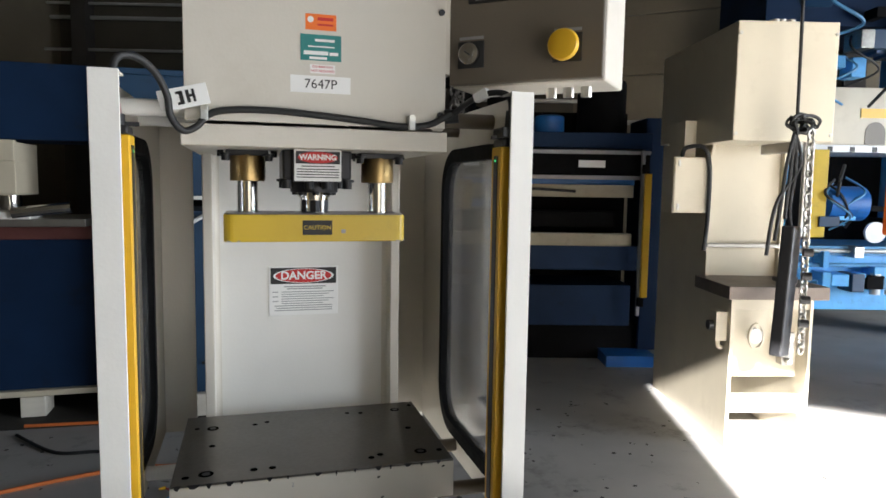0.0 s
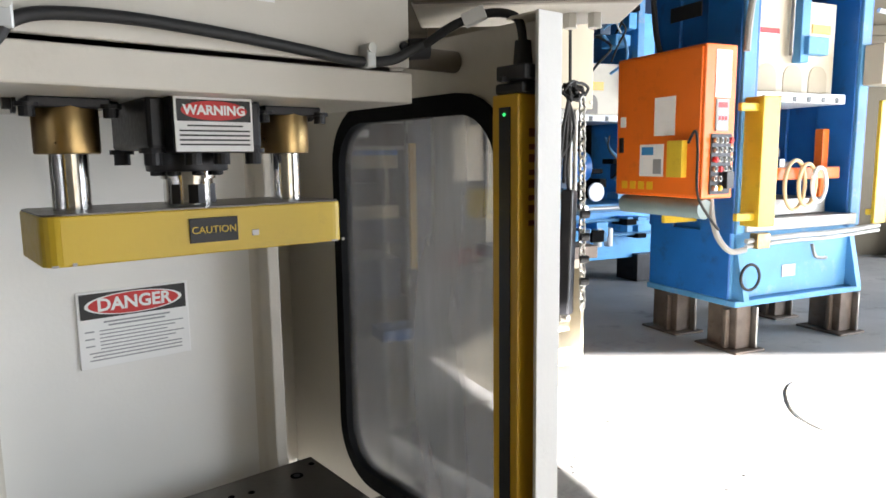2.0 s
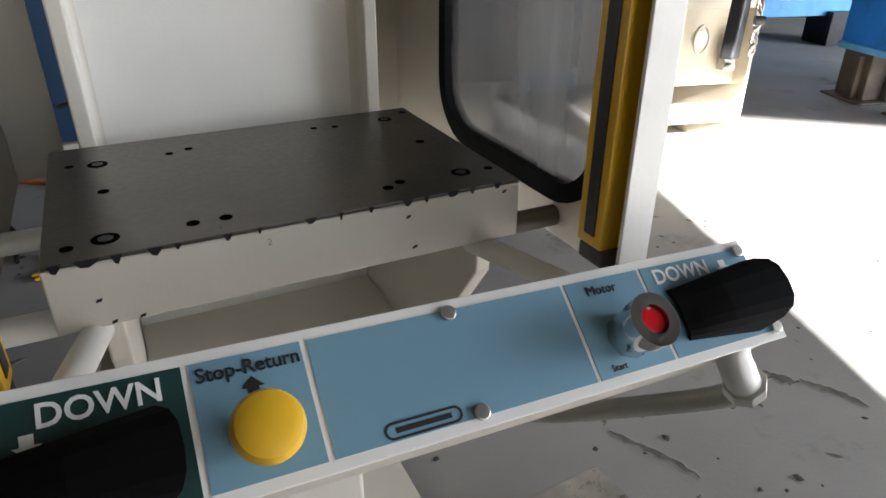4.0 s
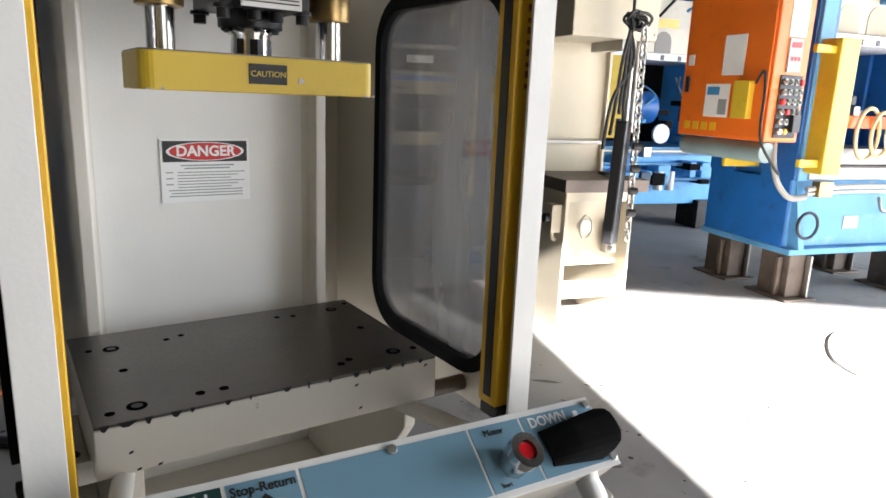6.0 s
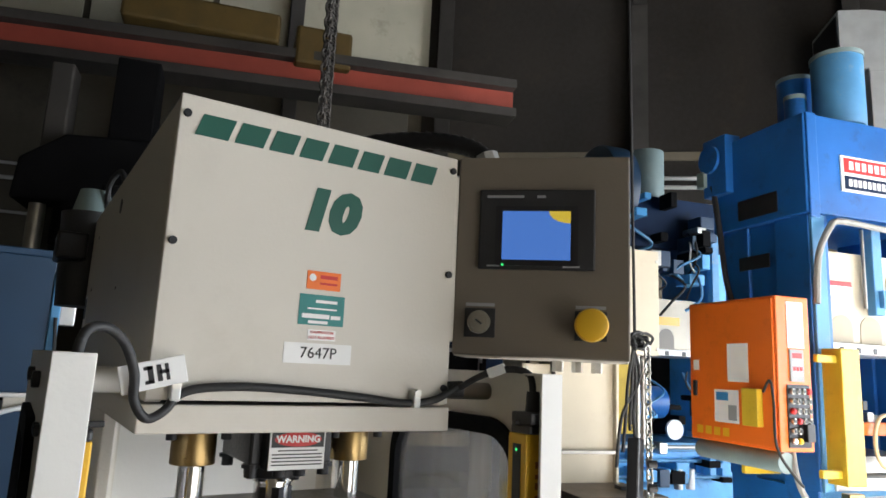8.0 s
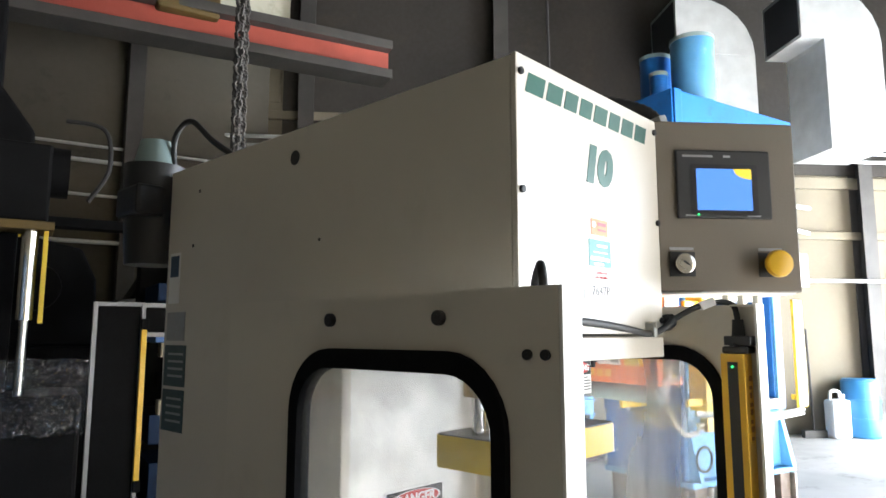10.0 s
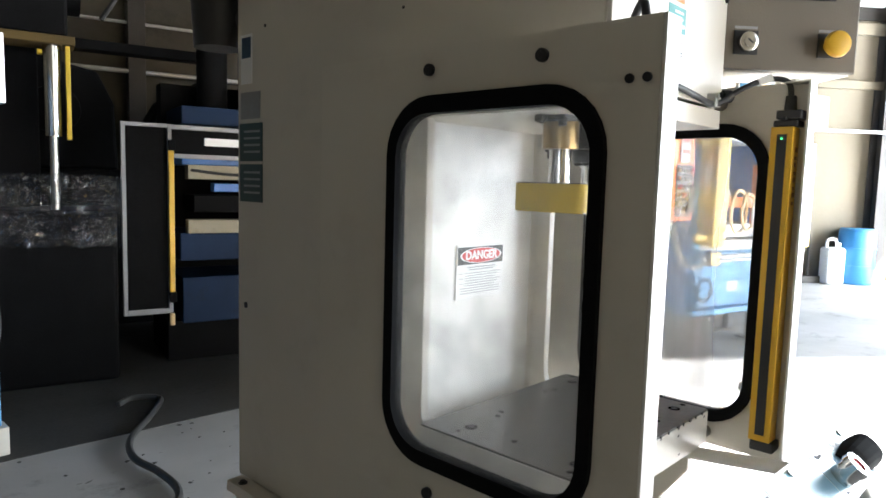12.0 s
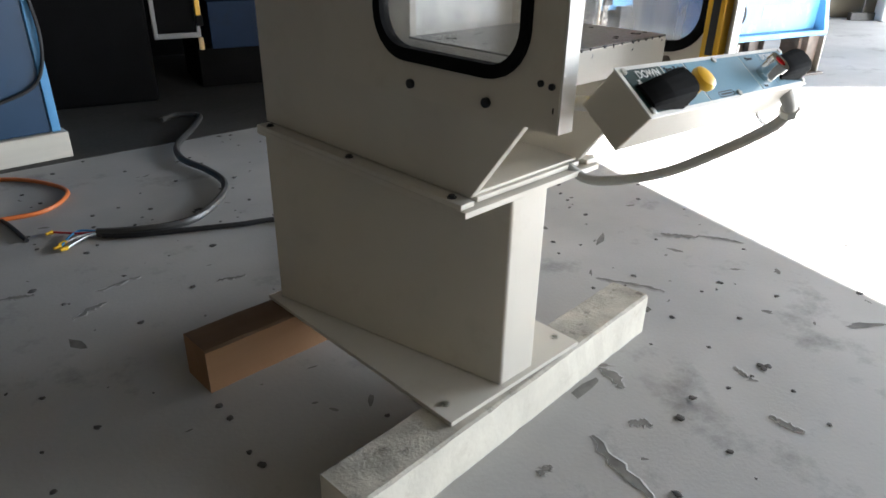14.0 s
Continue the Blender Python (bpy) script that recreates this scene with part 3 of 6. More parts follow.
# side of the press: holes, plates
for y, z, r in ((0.50, 1.99, 0.014), (0.88, 1.86, 0.004), (0.42, 1.83, 0.003), (0.86, 1.98, 0.004), (0.965, 1.20, 0.008)):
    part("side_hole", cyl_bm((-0.001, y, z), (0.006, y, z), r, seg=16), BLACK, press)
box("service_label", -0.0012, 0.002, 0.935, 0.985, 1.735, 1.850, WHITES, press, 0)
box("service_picture", -0.0017, 0.0, 0.940, 0.980, 1.795, 1.843, STEELBLUE, press, 0)
box("rating_plate", -0.0014, 0.002, 0.900, 0.985, 1.652, 1.715, STEEL, press, 0)
for z0 in (1.552, 1.455):
    pl = box("instruction_plate", -0.0014, 0.002, 0.890, 0.990, z0, z0 + 0.09, GREENP, press, 0)
    bars([(0.90, 0.97, z0 + 0.02 + 0.016 * k, z0 + 0.025 + 0.016 * k) for k in range(4)], 0.0005, GREYINK, pl, Matrix.Translation((-0.0014, 0, 0)) @ pose(0, 0, 0, 0, 0, 90) @ Matrix.Diagonal((1, -1, 1, 1)))

# ---- ram, guides and platen ----
RX, RY = 0.209, 0.13
RAM = part("ram_housing", box_bm(0.150, 0.268, 0.062, 0.20, 1.578, 1.630, 0.004), BLACKOX, press, "black steel cylinder nose under the head")
box("sign_bracket", 0.166, 0.249, 0.040, 0.064, 1.574, 1.630, BLACKOX, press, 0.002)
WS = box("warning_sign", 0.168, 0.247, 0.0375, 0.0395, 1.575, 1.628, WHITES, press, 0.0006, "white warning sign with a red oval")
box("sign_band", 0.1705, 0.2445, 0.0366, 0.0376, 1.6045, 1.6255, INK, WS, 0)
bm = cyl_bm((0, 0, 0), (0, 0.0006, 0), 0.0095, seg=28)
bm.transform(Matrix.Translation((0.2075, 0.0362, 1.615)) @ Matrix.Diagonal((3.5, 1, 1, 1)))
part("sign_oval", bm, REDS, WS)
letters("WARNING", 0.0128, WHITES, WS, face_m(0.2075, 0.0360, 1.615), bold=0.0004)
bars([(0.180, 0.236, 1.5995, 1.601)] + [(0.172, 0.243, 1.581 + 0.0045 * k, 1.5826 + 0.0045 * k) for k in range(4)], 0.0004, INK, WS, Matrix.Translation((0, 0.0372, 0)))
for x, y in ((0.157, 0.075), (0.262, 0.075), (0.157, 0.19), (0.262, 0.19), (0.195, 0.07), (0.225, 0.07)):
    bolt("cap_bolt", (x, y, 1.578), (0, 0, -1), 0.0085, 0.016, press, hexa=False)
cyl("ram_flange", (RX, RY, 1.580), (RX, RY, 1.555), 0.043, BLACKOX, press, seg=32, bev=0.002)
for k in range(8):
    t = 2 * math.pi * k / 8
    socket_screw("flange_screw", (RX + 0.034 * math.cos(t), RY + 0.034 * math.sin(t), 1.556), (0, 0, -1), 0.006, press)
cyl("seal_ring", (RX, RY, 1.556), (RX, RY, 1.547), 0.029, CHROME, press, seg=28)
cyl("ram_rod", (RX, RY, 1.56), (RX, RY, 1.519), 0.026, CHROME, press, seg=32)
cyl("rod_nut", (RX, RY - 0.002, 1.541), (RX, RY - 0.002, 1.520), 0.0275, BLACKOX, press, seg=6)
for gx in (0.092, 0.326):
    cyl("guide_rod", (gx, RY, 1.63), (gx, RY, 1.518), 0.0178, CHROME, press, seg=32, label="polished chrome guide rod")
    B = cyl("guide_bushing", (gx, RY, 1.622), (gx, RY, 1.574), 0.030, BRONZE, press, seg=32, bev=0.002, label="bronze guide bushing")
    part("bushing_back", box_bm(gx - 0.006, gx + 0.031, RY + 0.004, RY + 0.032, 1.575, 1.618, 0.003), BLACKOX, B)
    part("bushing_hole", cyl_bm((gx - 0.006, RY - 0.0262, 1.606), (gx - 0.006, RY - 0.028, 1.606), 0.004, seg=12), BLACK, B)
    box("bushing_flange", gx - 0.036, gx + 0.036, RY - 0.03, RY + 0.03, 1.618, 1.6285, BLACKOX, press, 0.002)
    for dx in (-0.036, 0.036):
        bolt("flange_bolt", (gx + dx, RY - 0.026, 1.621), (0, 0, -1), 0.007, 0.012, press, hexa=False)
        bolt("flange_bolt", (gx + dx * 1.15, RY + 0.01, 1.624), (dx, 0, 0), 0.007, 0.01, press, hexa=False)
PLT = part("platen", prism_bm(rrect(0.052, 0.366, 0.060, 0.197, 0.016, 5), 1.470, 1.517, "z", 0.0015), YELLOW, press, "yellow painted steel pressing platen with chipped edges")
part("platen_top", prism_bm(rrect(0.0535, 0.3645, 0.0615, 0.1955, 0.016, 5), 1.5171, 1.5186, "z"), PLATE, PLT, "dark bare steel top")
CS = box("caution_sign", 0.183, 0.234, 0.0582, 0.0602, 1.482, 1.5075, INK, PLT, 0.0004, "black caution plate with yellow letters")
letters("CAUTION", 0.0105, YELLOW, CS, face_m(0.2085, 0.0578, 1.4948))
box("paint_chip", 0.250, 0.258, 0.0592, 0.0605, 1.485, 1.4915, STEEL, PLT, 0.0005)
for k, (x, w) in enumerate(((0.058, 0.006), (0.075, 0.004), (0.348, 0.008), (0.362, 0.003))):
    box("edge_chip", x, x + w, 0.0593, 0.0606, 1.4702, 1.4722 + 0.001 * (k % 2), STEEL, PLT, 0)

# danger sign at the back of the throat
DS = box("danger_sign", 0.133, 0.285, 0.3905, 0.3935, 1.277, 1.387, WHITES, press, 0.0008, "white danger sign with a red oval on black")
box("sign_band", 0.137, 0.281, 0.3896, 0.391, 1.348, 1.384, INK, DS, 0)
for rad, yy, mt in ((0.0162, 0.3892, WHITES), (0.0150, 0.3888, REDS)):
    bm = cyl_bm((0, 0, 0), (0, 0.0006, 0), rad, seg=32)
    bm.transform(Matrix.Translation((0.209, yy, 1.366)) @ Matrix.Diagonal((4.1, 1, 1, 1)))
    part("sign_oval", bm, mt, DS)
letters("DANGER", 0.025, WHITES, DS, face_m(0.209, 0.3884, 1.366), bold=0.0007)
rows = [(0.166, 0.257, 1.3405, 1.343), (0.172, 0.250, 1.3355, 1.338)]
for k in range(9):
    z = 1.329 - 0.0052 * k
    if k < 6 and k % 2 == 0:
        rows.append((0.141, 0.153, z, z + 0.002))
    rows.append((0.160, 0.276 - 0.012 * (k % 3), z, z + 0.0017) if k < 6 else (0.145 + 0.004 * (k % 2), 0.272, z, z + 0.0019))
bars(rows, 0.0004, GREYINK, DS, Matrix.Translation((0, 0.3905, 0)))

# ---- bolster ----
BO = part("bolster", box_bm(-0.034, 0.443, -0.012, 0.318, 1.014, 1.079, 0.002), CREAM, press, "thick bolster block with chipped almond paint")
part("bolster_top", box_bm(-0.033, 0.442, -0.011, 0.317, 1.079, 1.083, 0.0008), PLATE, BO, "oily ground steel top with tapped holes")
for x, y, r in ((0.020, 0.026, 0.0125), (0.020, 0.243, 0.0115), (0.393, 0.036, 0.0115), (0.393, 0.27, 0.010),
                (-0.012, 0.018, 0.006), (0.097, 0.026, 0.0065), (0.128, 0.026, 0.0065), (0.300, 0.028, 0.006), (0.318, 0.038, 0.006),
                (-0.010, 0.247, 0.005), (0.023, 0.150, 0.006), (0.100, 0.247, 0.005), (0.124, 0.256, 0.005), (0.290, 0.272, 0.005), (0.318, 0.266, 0.005),
                (0.397, 0.157, 0.006), (0.428, 0.034, 0.0055), (0.430, 0.292, 0.005)):
    bm = cyl_bm((x, y, 1.0825), (x, y, 1.0834), r, seg=16)
    H = part("tapped_hole", bm, HOLE, BO)
    if r > 0.0085:
        part("bolt_head", cyl_bm((x, y, 1.0833), (x, y, 1.0838), r * 0.55, seg=14), BLACKOX, H)
random.seed(4)
for x, w, d in ((-0.028, 0.012, 0.004), (-0.008, 0.022, 0.003), (0.022, 0.010, 0.005), (0.052, 0.014, 0.004), (0.075, 0.006, 0.002), (0.118, 0.009, 0.003), (0.150, 0.004, 0.002),
                (0.196, 0.012, 0.002), (0.231, 0.004, 0.005), (0.262, 0.006, 0.002), (0.300, 0.012, 0.003), (0.325, 0.005, 0.003), (0.351, 0.015, 0.002), (0.38, 0.006, 0.003), (0.41, 0.008, 0.002)):
    part("paint_chip", prism_bm([(x, 1.0832), (x + w, 1.0832), (x + w * 0.8, 1.079), (x + w * 0.55, 1.079 - d), (x + w * 0.25, 1.0785 - d * 0.6)], -0.0127, -0.0105, "y"), BLACKOX, BO)
for x, z in ((0.002, 1.040), (0.010, 1.0155), (0.034, 1.0155), (0.303, 1.062), (0.31, 1.025), (0.42, 1.070)):
    part("paint_chip", prism_bm([(x, z), (x + 0.005, z + 0.001), (x + 0.006, z + 0.004), (x + 0.001, z + 0.003)], -0.0127, -0.0105, "y"), BLACKOX, BO)
letters("2", 0.010, GREYINK, BO, face_m(0.16, -0.0122, 1.066))

# ---- lower frame, pedestal and base plate ----
box("frame_shelf", 0.021, PX - 0.021, 0.16, 0.985, 0.757, 0.765, CREAM, press)
for x0, x1 in ((-0.042, -0.0005), (PX + 0.0005, PX + 0.042)):
    rail = box("foot_rail", x0, x1, 0.140, 0.985, 0.744, 0.757, CREAM, press, 0.0015)
    for y in (0.94, 0.56, 0.187):
        bolt("rail_bolt", ((x0 + x1) / 2 - (0.002 if x0 < 0 else -0.002), y, 0.757), (0, 0, 1), 0.0075, 0.007, rail)
box("front_bar", 0.021, PX - 0.021, 0.15, 0.176, 0.7445, 0.757, CREAM, press)
box("pedestal_top", -0.040, 0.456, 0.128, 0.992, 0.728, 0.7425, CREAM, press, 0.0015)
part("pedestal", prism_bm([(0.158, 0.163), (0.292, 0.163), (0.436, 0.985), (-0.020, 0.985)], 0.164, 0.728, "z", 0.006), CREAM, press, "tapered almond sheet steel pedestal")
BP = box("base_plate", -0.045, 0.495, 0.148, 1.025, 0.150, 0.1635, CREAM, press, 0.0015)
for x, y in ((-0.004, 0.212), (0.462, 0.212), (-0.004, 0.985), (0.462, 0.985)):
    bolt("anchor_bolt", (x, y, 0.1635), (0, 0, 1), 0.0085, 0.007, BP, ZINC)

# ---- side shields with windows ----
def shield(mirror):
    f = (lambda x: PX - x) if mirror else (lambda x: x)
    d = -1 if mirror else 1
    def bx(nm, x0, x1, *r, **kw):
        a, b = sorted((f(x0), f(x1)))
        return box(nm, a, b, *r, **kw)
    lift = -0.020 if mirror else 0.0
    hole = rrect(-0.053, 0.314, 1.074 + lift, 1.624, 0.072, 7)
    lo, hi = sorted((f(-0.106), f(-0.100)))
    S = part("side_shield", plate_with_hole_bm(-0.1345, 0.520, 0.985, 1.718, hole, lo, hi), CREAM, press, "almond sheet steel side shield with a rounded window")
    bx("front_flange", -0.106, -0.068, -0.1395, -0.1347, 0.985, 1.718, WHITEP, S, 0.001)
    bx("rear_flange", -0.0998, -0.030, 0.5145, 0.520, 0.985, 1.718, CREAM, S, 0.001)
    bx("flange_cap", -0.0995, -0.070, -0.1345, -0.09, 1.7145, 1.7175, CREAM, S, 0.0005)
    a, b = sorted((f(-0.115), f(-0.091)))
    G = part("window_gasket", ring_bm(rrect(-0.070, 0.331, 1.054 + lift, 1.647, 0.092, 7), rrect(-0.050, 0.310, 1.079 + lift, 1.620, 0.068, 7), a, b), PITCH, S, "black rubber window gasket", True)
    a, b = sorted((f(-0.105), f(-0.102)))
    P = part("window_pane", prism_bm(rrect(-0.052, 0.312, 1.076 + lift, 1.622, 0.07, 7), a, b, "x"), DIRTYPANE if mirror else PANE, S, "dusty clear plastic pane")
    P.visible_shadow = False
    for y, z in ((0.242, 1.686), (0.032, 1.686), (0.224, 1.011), (0.021, 1.011)):
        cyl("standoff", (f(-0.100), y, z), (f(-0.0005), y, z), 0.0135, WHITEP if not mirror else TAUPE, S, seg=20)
        socket_screw("shield_bolt", (f(-0.106), y, z), (-d, 0, 0), 0.0095, S)
    for y, z in ((-0.096, 1.645), (-0.119, 1.645), (-0.097, 1.064), (-0.120, 1.062)):
        socket_screw("curtain_bolt", (f(-0.106), y, z), (-d, 0, 0), 0.0058, S)
    if not mirror:
        box("paint_nick", -0.1065, -0.105, -0.126, -0.123, 1.018, 1.028, BLACKOX, S, 0)
    # light curtain inside the shield
    C = bx("light_curtain", -0.098, -0.060, -0.118, -0.078, 1.032, 1.634, YELLOW2, press, 0.002, "yellow safety light curtain with a black lens strip")
    bx("lens_strip", -0.0602, -0.0588, -0.107, -0.090, 1.045, 1.62, BLACK, C, 0.0)
    for k in range(8):
        bx("front_print", -0.090 + 0.002 * (k % 3), -0.077, -0.1188, -0.1178, 1.588 - 0.014 * k, 1.597 - 0.014 * k - 0.003 * (k % 2), AMBERP, C, 0.0)
    if not mirror:
        bars([(-0.092, -0.080, 1.600 + 0.006 * k, 1.603 + 0.006 * k) for k in range(3)], 0.0006, REDS, C, Matrix.Translation((0, -0.1182, 0)))
    bx("lower_cap", -0.103, -0.061, -0.124, -0.081, 1.012, 1.032, BLACK, C, 0.003)
    bx("upper_cap", -0.103, -0.061, -0.124, -0.081, 1.634, 1.646, BLACK, C, 0.003)
    bx("end_bracket", -0.105, -0.050, -0.105, -0.098, 1.646, 1.652, BLACK, C, 0.001)
    cyl("plug", (f(-0.083), -0.103, 1.646), (f(-0.083), -0.103, 1.692), 0.0125, RUBBER if mirror else mat("dark_red_plug", (0.16, 0.03, 0.03), 0.5), C, seg=14, r2=0.009)
    cyl("plug_collar", (f(-0.083), -0.103, 1.646), (f(-0.083), -0.103, 1.662), 0.0155, BLACK, C, seg=14)
    part("status_led", cyl_bm((f(-0.0588), -0.0985, 1.612), (f(-0.0580), -0.0985, 1.612), 0.002, seg=8), LED, C)
    if mirror:
        bx("mounting_clamp", -0.106, -0.058, -0.130, -0.086, 1.648, 1.664, BLACK, C, 0.002)
    return S


shield(False)
shield(True)

# ---- cable across the head, with its tag ----
tube("sensor_cable", [(-0.080, -0.100, 1.69), (-0.082, -0.100, 1.722), (-0.074, -0.092, 1.742), (-0.054, -0.076, 1.744), (-0.034, -0.056, 1.728), (-0.020, -0.042, 1.698), (-0.016, -0.036, 1.668),
                      (0.000, -0.028, 1.648), (0.020, -0.020, 1.656), (0.034, -0.015, 1.673), (0.06, -0.014, 1.682), (0.12, -0.014, 1.685), (0.20, -0.014, 1.681), (0.28, -0.014, 1.674), (0.34, -0.014, 1.668), (0.385, -0.014, 1.672), (0.408, -0.02, 1.683), (0.424, -0.02, 1.692)],
     0.0055, RUBBER, press, seg=10, label="black sensor cable clipped along the head")
for x, z in ((0.030, 1.674), (0.357, 1.670)):
    part("cable_clip", box_bm(x - 0.006, x + 0.006, -0.022, -0.004, z - 0.008, z + 0.016, 0.002, m=pose(0, 0, 0)), GALV, press)
    part("clip_screw", cyl_bm((x, -0.006, z + 0.012), (x, -0.024, z + 0.012), 0.0055, seg=12), ZINC, press)
cyl("cable_gland", (0.418, -0.004, 1.688), (0.440, -0.012, 1.690), 0.012, RUBBER, press, seg=18)
tube("sensor_cable", [(0.43, -0.02, 1.692), (0.45, -0.05, 1.712), (0.475, -0.08, 1.722), (0.497, -0.098, 1.716), (0.501, -0.103, 1.690)], 0.005, RUBBER, press, seg=10)
part("cable_marker", box_bm(-0.013, 0.013, -0.007, 0.007, -0.007, 0.007, 0.001, m=pose(0.463, -0.066, 1.719, 0, -22, -50)), WHITES, press)
tag_m = pose(0.002, -0.030, 1.697, 0, -14, 0)
T = part("cable_tag", box_bm(-0.036, 0.036, -0.0015, 0.0015, -0.016, 0.016, 0.001, m=tag_m), WHITES, press, "white flag tag on the cable with black marks")
bars([(-0.006, 0.000, -0.009, 0.010), (0.004, 0.009, -0.009, 0.010), (0.013, 0.017, -0.009, 0.010), (0.006, 0.017, -0.001, 0.003), (-0.010, 0.000, 0.006, 0.010), (-0.010, 0.000, -0.010, -0.006)], 0.0005, INK, T, tag_m @ Matrix.Translation((0, -0.0015, 0)))

# ---- swung control box ----
BOX = pose(0.434, 0.010, 0, 0, 0, -42.2)
E_ = part("control_enclosure", box_bm(0, 0.265, 0.002, 0.13, 1.739, 2.054, 0.004, m=BOX), CREAM, press, "taupe and almond control enclosure on a swing arm")
part("enclosure_door", box_bm(0.001, 0.264, -0.014, 0.0, 1.741, 2.052, 0.003, m=BOX), TAUPE, E_, "taupe enclosure door")
part("screen_bezel", box_bm(0.036, 0.213, -0.020, -0.0135, 1.872, 1.998, 0.003, m=BOX), BLACK, E_, "black operator panel bezel")
part("screen_inner_bezel", ring_bm(rrect(0.062, 0.187, 1.878, 1.971, 0.003, 2), rrect(0.0725, 0.176, 1.887, 1.963, 0.001, 2), -0.0208, -0.0195, "y"), BLACKOX, E_).data.transform(BOX)
part("screen", box_bm(0.072, 0.1765, -0.0206, -0.0198, 1.8865, 1.9635, 0, m=BOX), LCD, E_, "lit blue touch screen")
own = prism_bm([(0.176, 1.963), (0.143, 1.963)] + [(0.143 + 0.033 * (1 - math.cos(radians(a))), 1.963 - 0.019 * math.sin(radians(a))) for a in range(18, 91, 18)], -0.0212, -0.0205, "y")
own.transform(BOX)
part("screen_symbol", own, LCDY, E_)
bars([(0.048, 0.105, 1.984, 1.988), (0.125, 0.138, 1.984, 1.988), (0.05, 0.07, 1.876, 1.8785), (0.165, 0.19, 1.876, 1.8785)], 0.0004, GREYINK, E_, BOX @ Matrix.Translation((0, -0.0202, 0)))
part("screen_led", box_bm(0.072, 0.076, -0.0212, -0.020, 1.8775, 1.8805, 0, m=BOX), LED, E_)
for cx, nm in ((0.042, "key_switch"), (0.207, "stop_button")):
    L = part("legend_plate", box_bm(cx - 0.0235, cx + 0.0235, -0.0168, -0.0138, 1.768, 1.812, 0.0008, m=BOX), BLACK, E_)
    bars([(cx - 0.022, cx + 0.022, 1.815, 1.820)], 0.0004, GREYINK, E_, BOX @ Matrix.Translation((0, -0.0142, 0)))
    if nm == "key_switch":
        bm = cyl_bm((cx, -0.0165, 1.79), (cx, -0.030, 1.79), 0.018, seg=28, bev=0.002)
        cyl_bm((cx, -0.030, 1.79), (cx, -0.033, 1.79), 0.011, seg=20, bm=bm)
        bm.transform(BOX)
        K = part("key_switch", bm, CHROME, E_, "chrome key switch", True)
        part("key_slot", box_bm(cx - 0.006, cx + 0.006, -0.0337, -0.0328, 1.789, 1.7915, 0, m=BOX @ Matrix.Translation((cx, 0, 1.79)) @ pose(0, 0, 0, 0, 35, 0) @ Matrix.Translation((-cx, 0, -1.79))), BLACK, K)
    else:
        bm = cyl_bm((cx, -0.0165, 1.79), (cx, -0.030, 1.79), 0.013, seg=24)
        cyl_bm((cx, -0.030, 1.79), (cx, -0.048, 1.79), 0.0245, seg=32, bev=0.007, bm=bm)
        bm.transform(BOX)
        part("stop_button", bm, YELLOW2, E_, "yellow mushroom push button", True)
cyl("swing_arm", (PX, 0.10, 1.80), BOX @ Vector((0.03, 0.10, 1.80)), 0.017, TAUPE, press)
cyl("swing_arm", (PX, 0.10, 1.98), BOX @ Vector((0.03, 0.10, 1.98)), 0.017, TAUPE, press)
box("hinge_strip", PX + 0.0005, PX + 0.012, 0.0, 0.03, 1.76, 2.02, CREAM, press)
tube("flexible_conduit", [(0.26, 0.33, 2.03), (0.29, 0.28, 2.09), (0.36, 0.19, 2.112), (0.43, 0.10, 2.108), (0.48, 0.045, 2.09), (0.502, 0.022, 2.06)], 0.0145, BLACKOX, press, seg=12, n=10, ribs=0.12, label="black ribbed conduit to the control box")
cyl("conduit_nut", (0.497, 0.028, 2.078), (0.503, 0.021, 2.052), 0.020, GALV, press, seg=8)
for k in range(3):
    part("cable_nut", cyl_bm(BOX @ Vector((0.16 + 0.03 * k, 0.06, 1.739)), BOX @ Vector((0.16 + 0.03 * k, 0.06, 1.722)), 0.009, seg=6), ZINC, press)

# ---- two-hand control station: local x along the press, y down the sloping face, z out of it ----
ST = Matrix.Translation((-0.068, -0.207, 1.100)) @ pose(0, 0, 0, 39, 3.2, 0) @ Matrix.Diagonal((0.957, -0.957, 0.957, 1))
SL = 0.668
def st_box(nm, x0, x1, y0, y1, z0, z1, material, parent, bev=0.001, label=""):
    return part(nm, box_bm(x0, x1, y0, y1, z0, z1, bev, m=ST), material, parent, label)
STN = st_box("control_station", 0, SL, 0, 0.102, -0.088, -0.003, CREAM, press, 0.003, "almond two-hand control station with a pale blue face")
st_box("station_lid", -0.002, SL + 0.002, -0.002, 0.104, -0.003, 0.0, WHITEP, STN, 0.001)
for nm, x0, x1, mt in (("green_field", 0.008, 0.130, GREENP), ("blue_field", 0.135, 0.212, PANELBLUE), ("blue_field", 0.217, 0.444, PANELBLUE), ("blue_field", 0.448, 0.530, PANELBLUE), ("blue_field", 0.534, 0.668, PANELBLUE)):
    st_box(nm, x0, x1, 0.007, 0.095, 0.0, 0.0008, mt, STN, 0)
for x in (0.012, 0.333, 0.660):
    for y in (0.010, 0.092):
        b_ = cyl_bm((x, y, 0.0005), (x, y, 0.0045), 0.0065, seg=16, bev=0.001)
        box_bm(x - 0.0055, x + 0.0055, y - 0.0008, y + 0.0008, 0.0045, 0.0048, 0, b_)
        b_.transform(ST)
        part("lid_screw", b_, ZINC, STN)
def st_text(txt, x, y, size, material, bold=0.0):
    letters(txt, size, material, STN, ST @ Matrix.Translation((x, y, 0.0012)) @ Matrix.Diagonal((1, -1, 1, 1)), bold=bold)
st_text("DOWN", 0.080, 0.020, 0.022, WHITES, 0.0004)
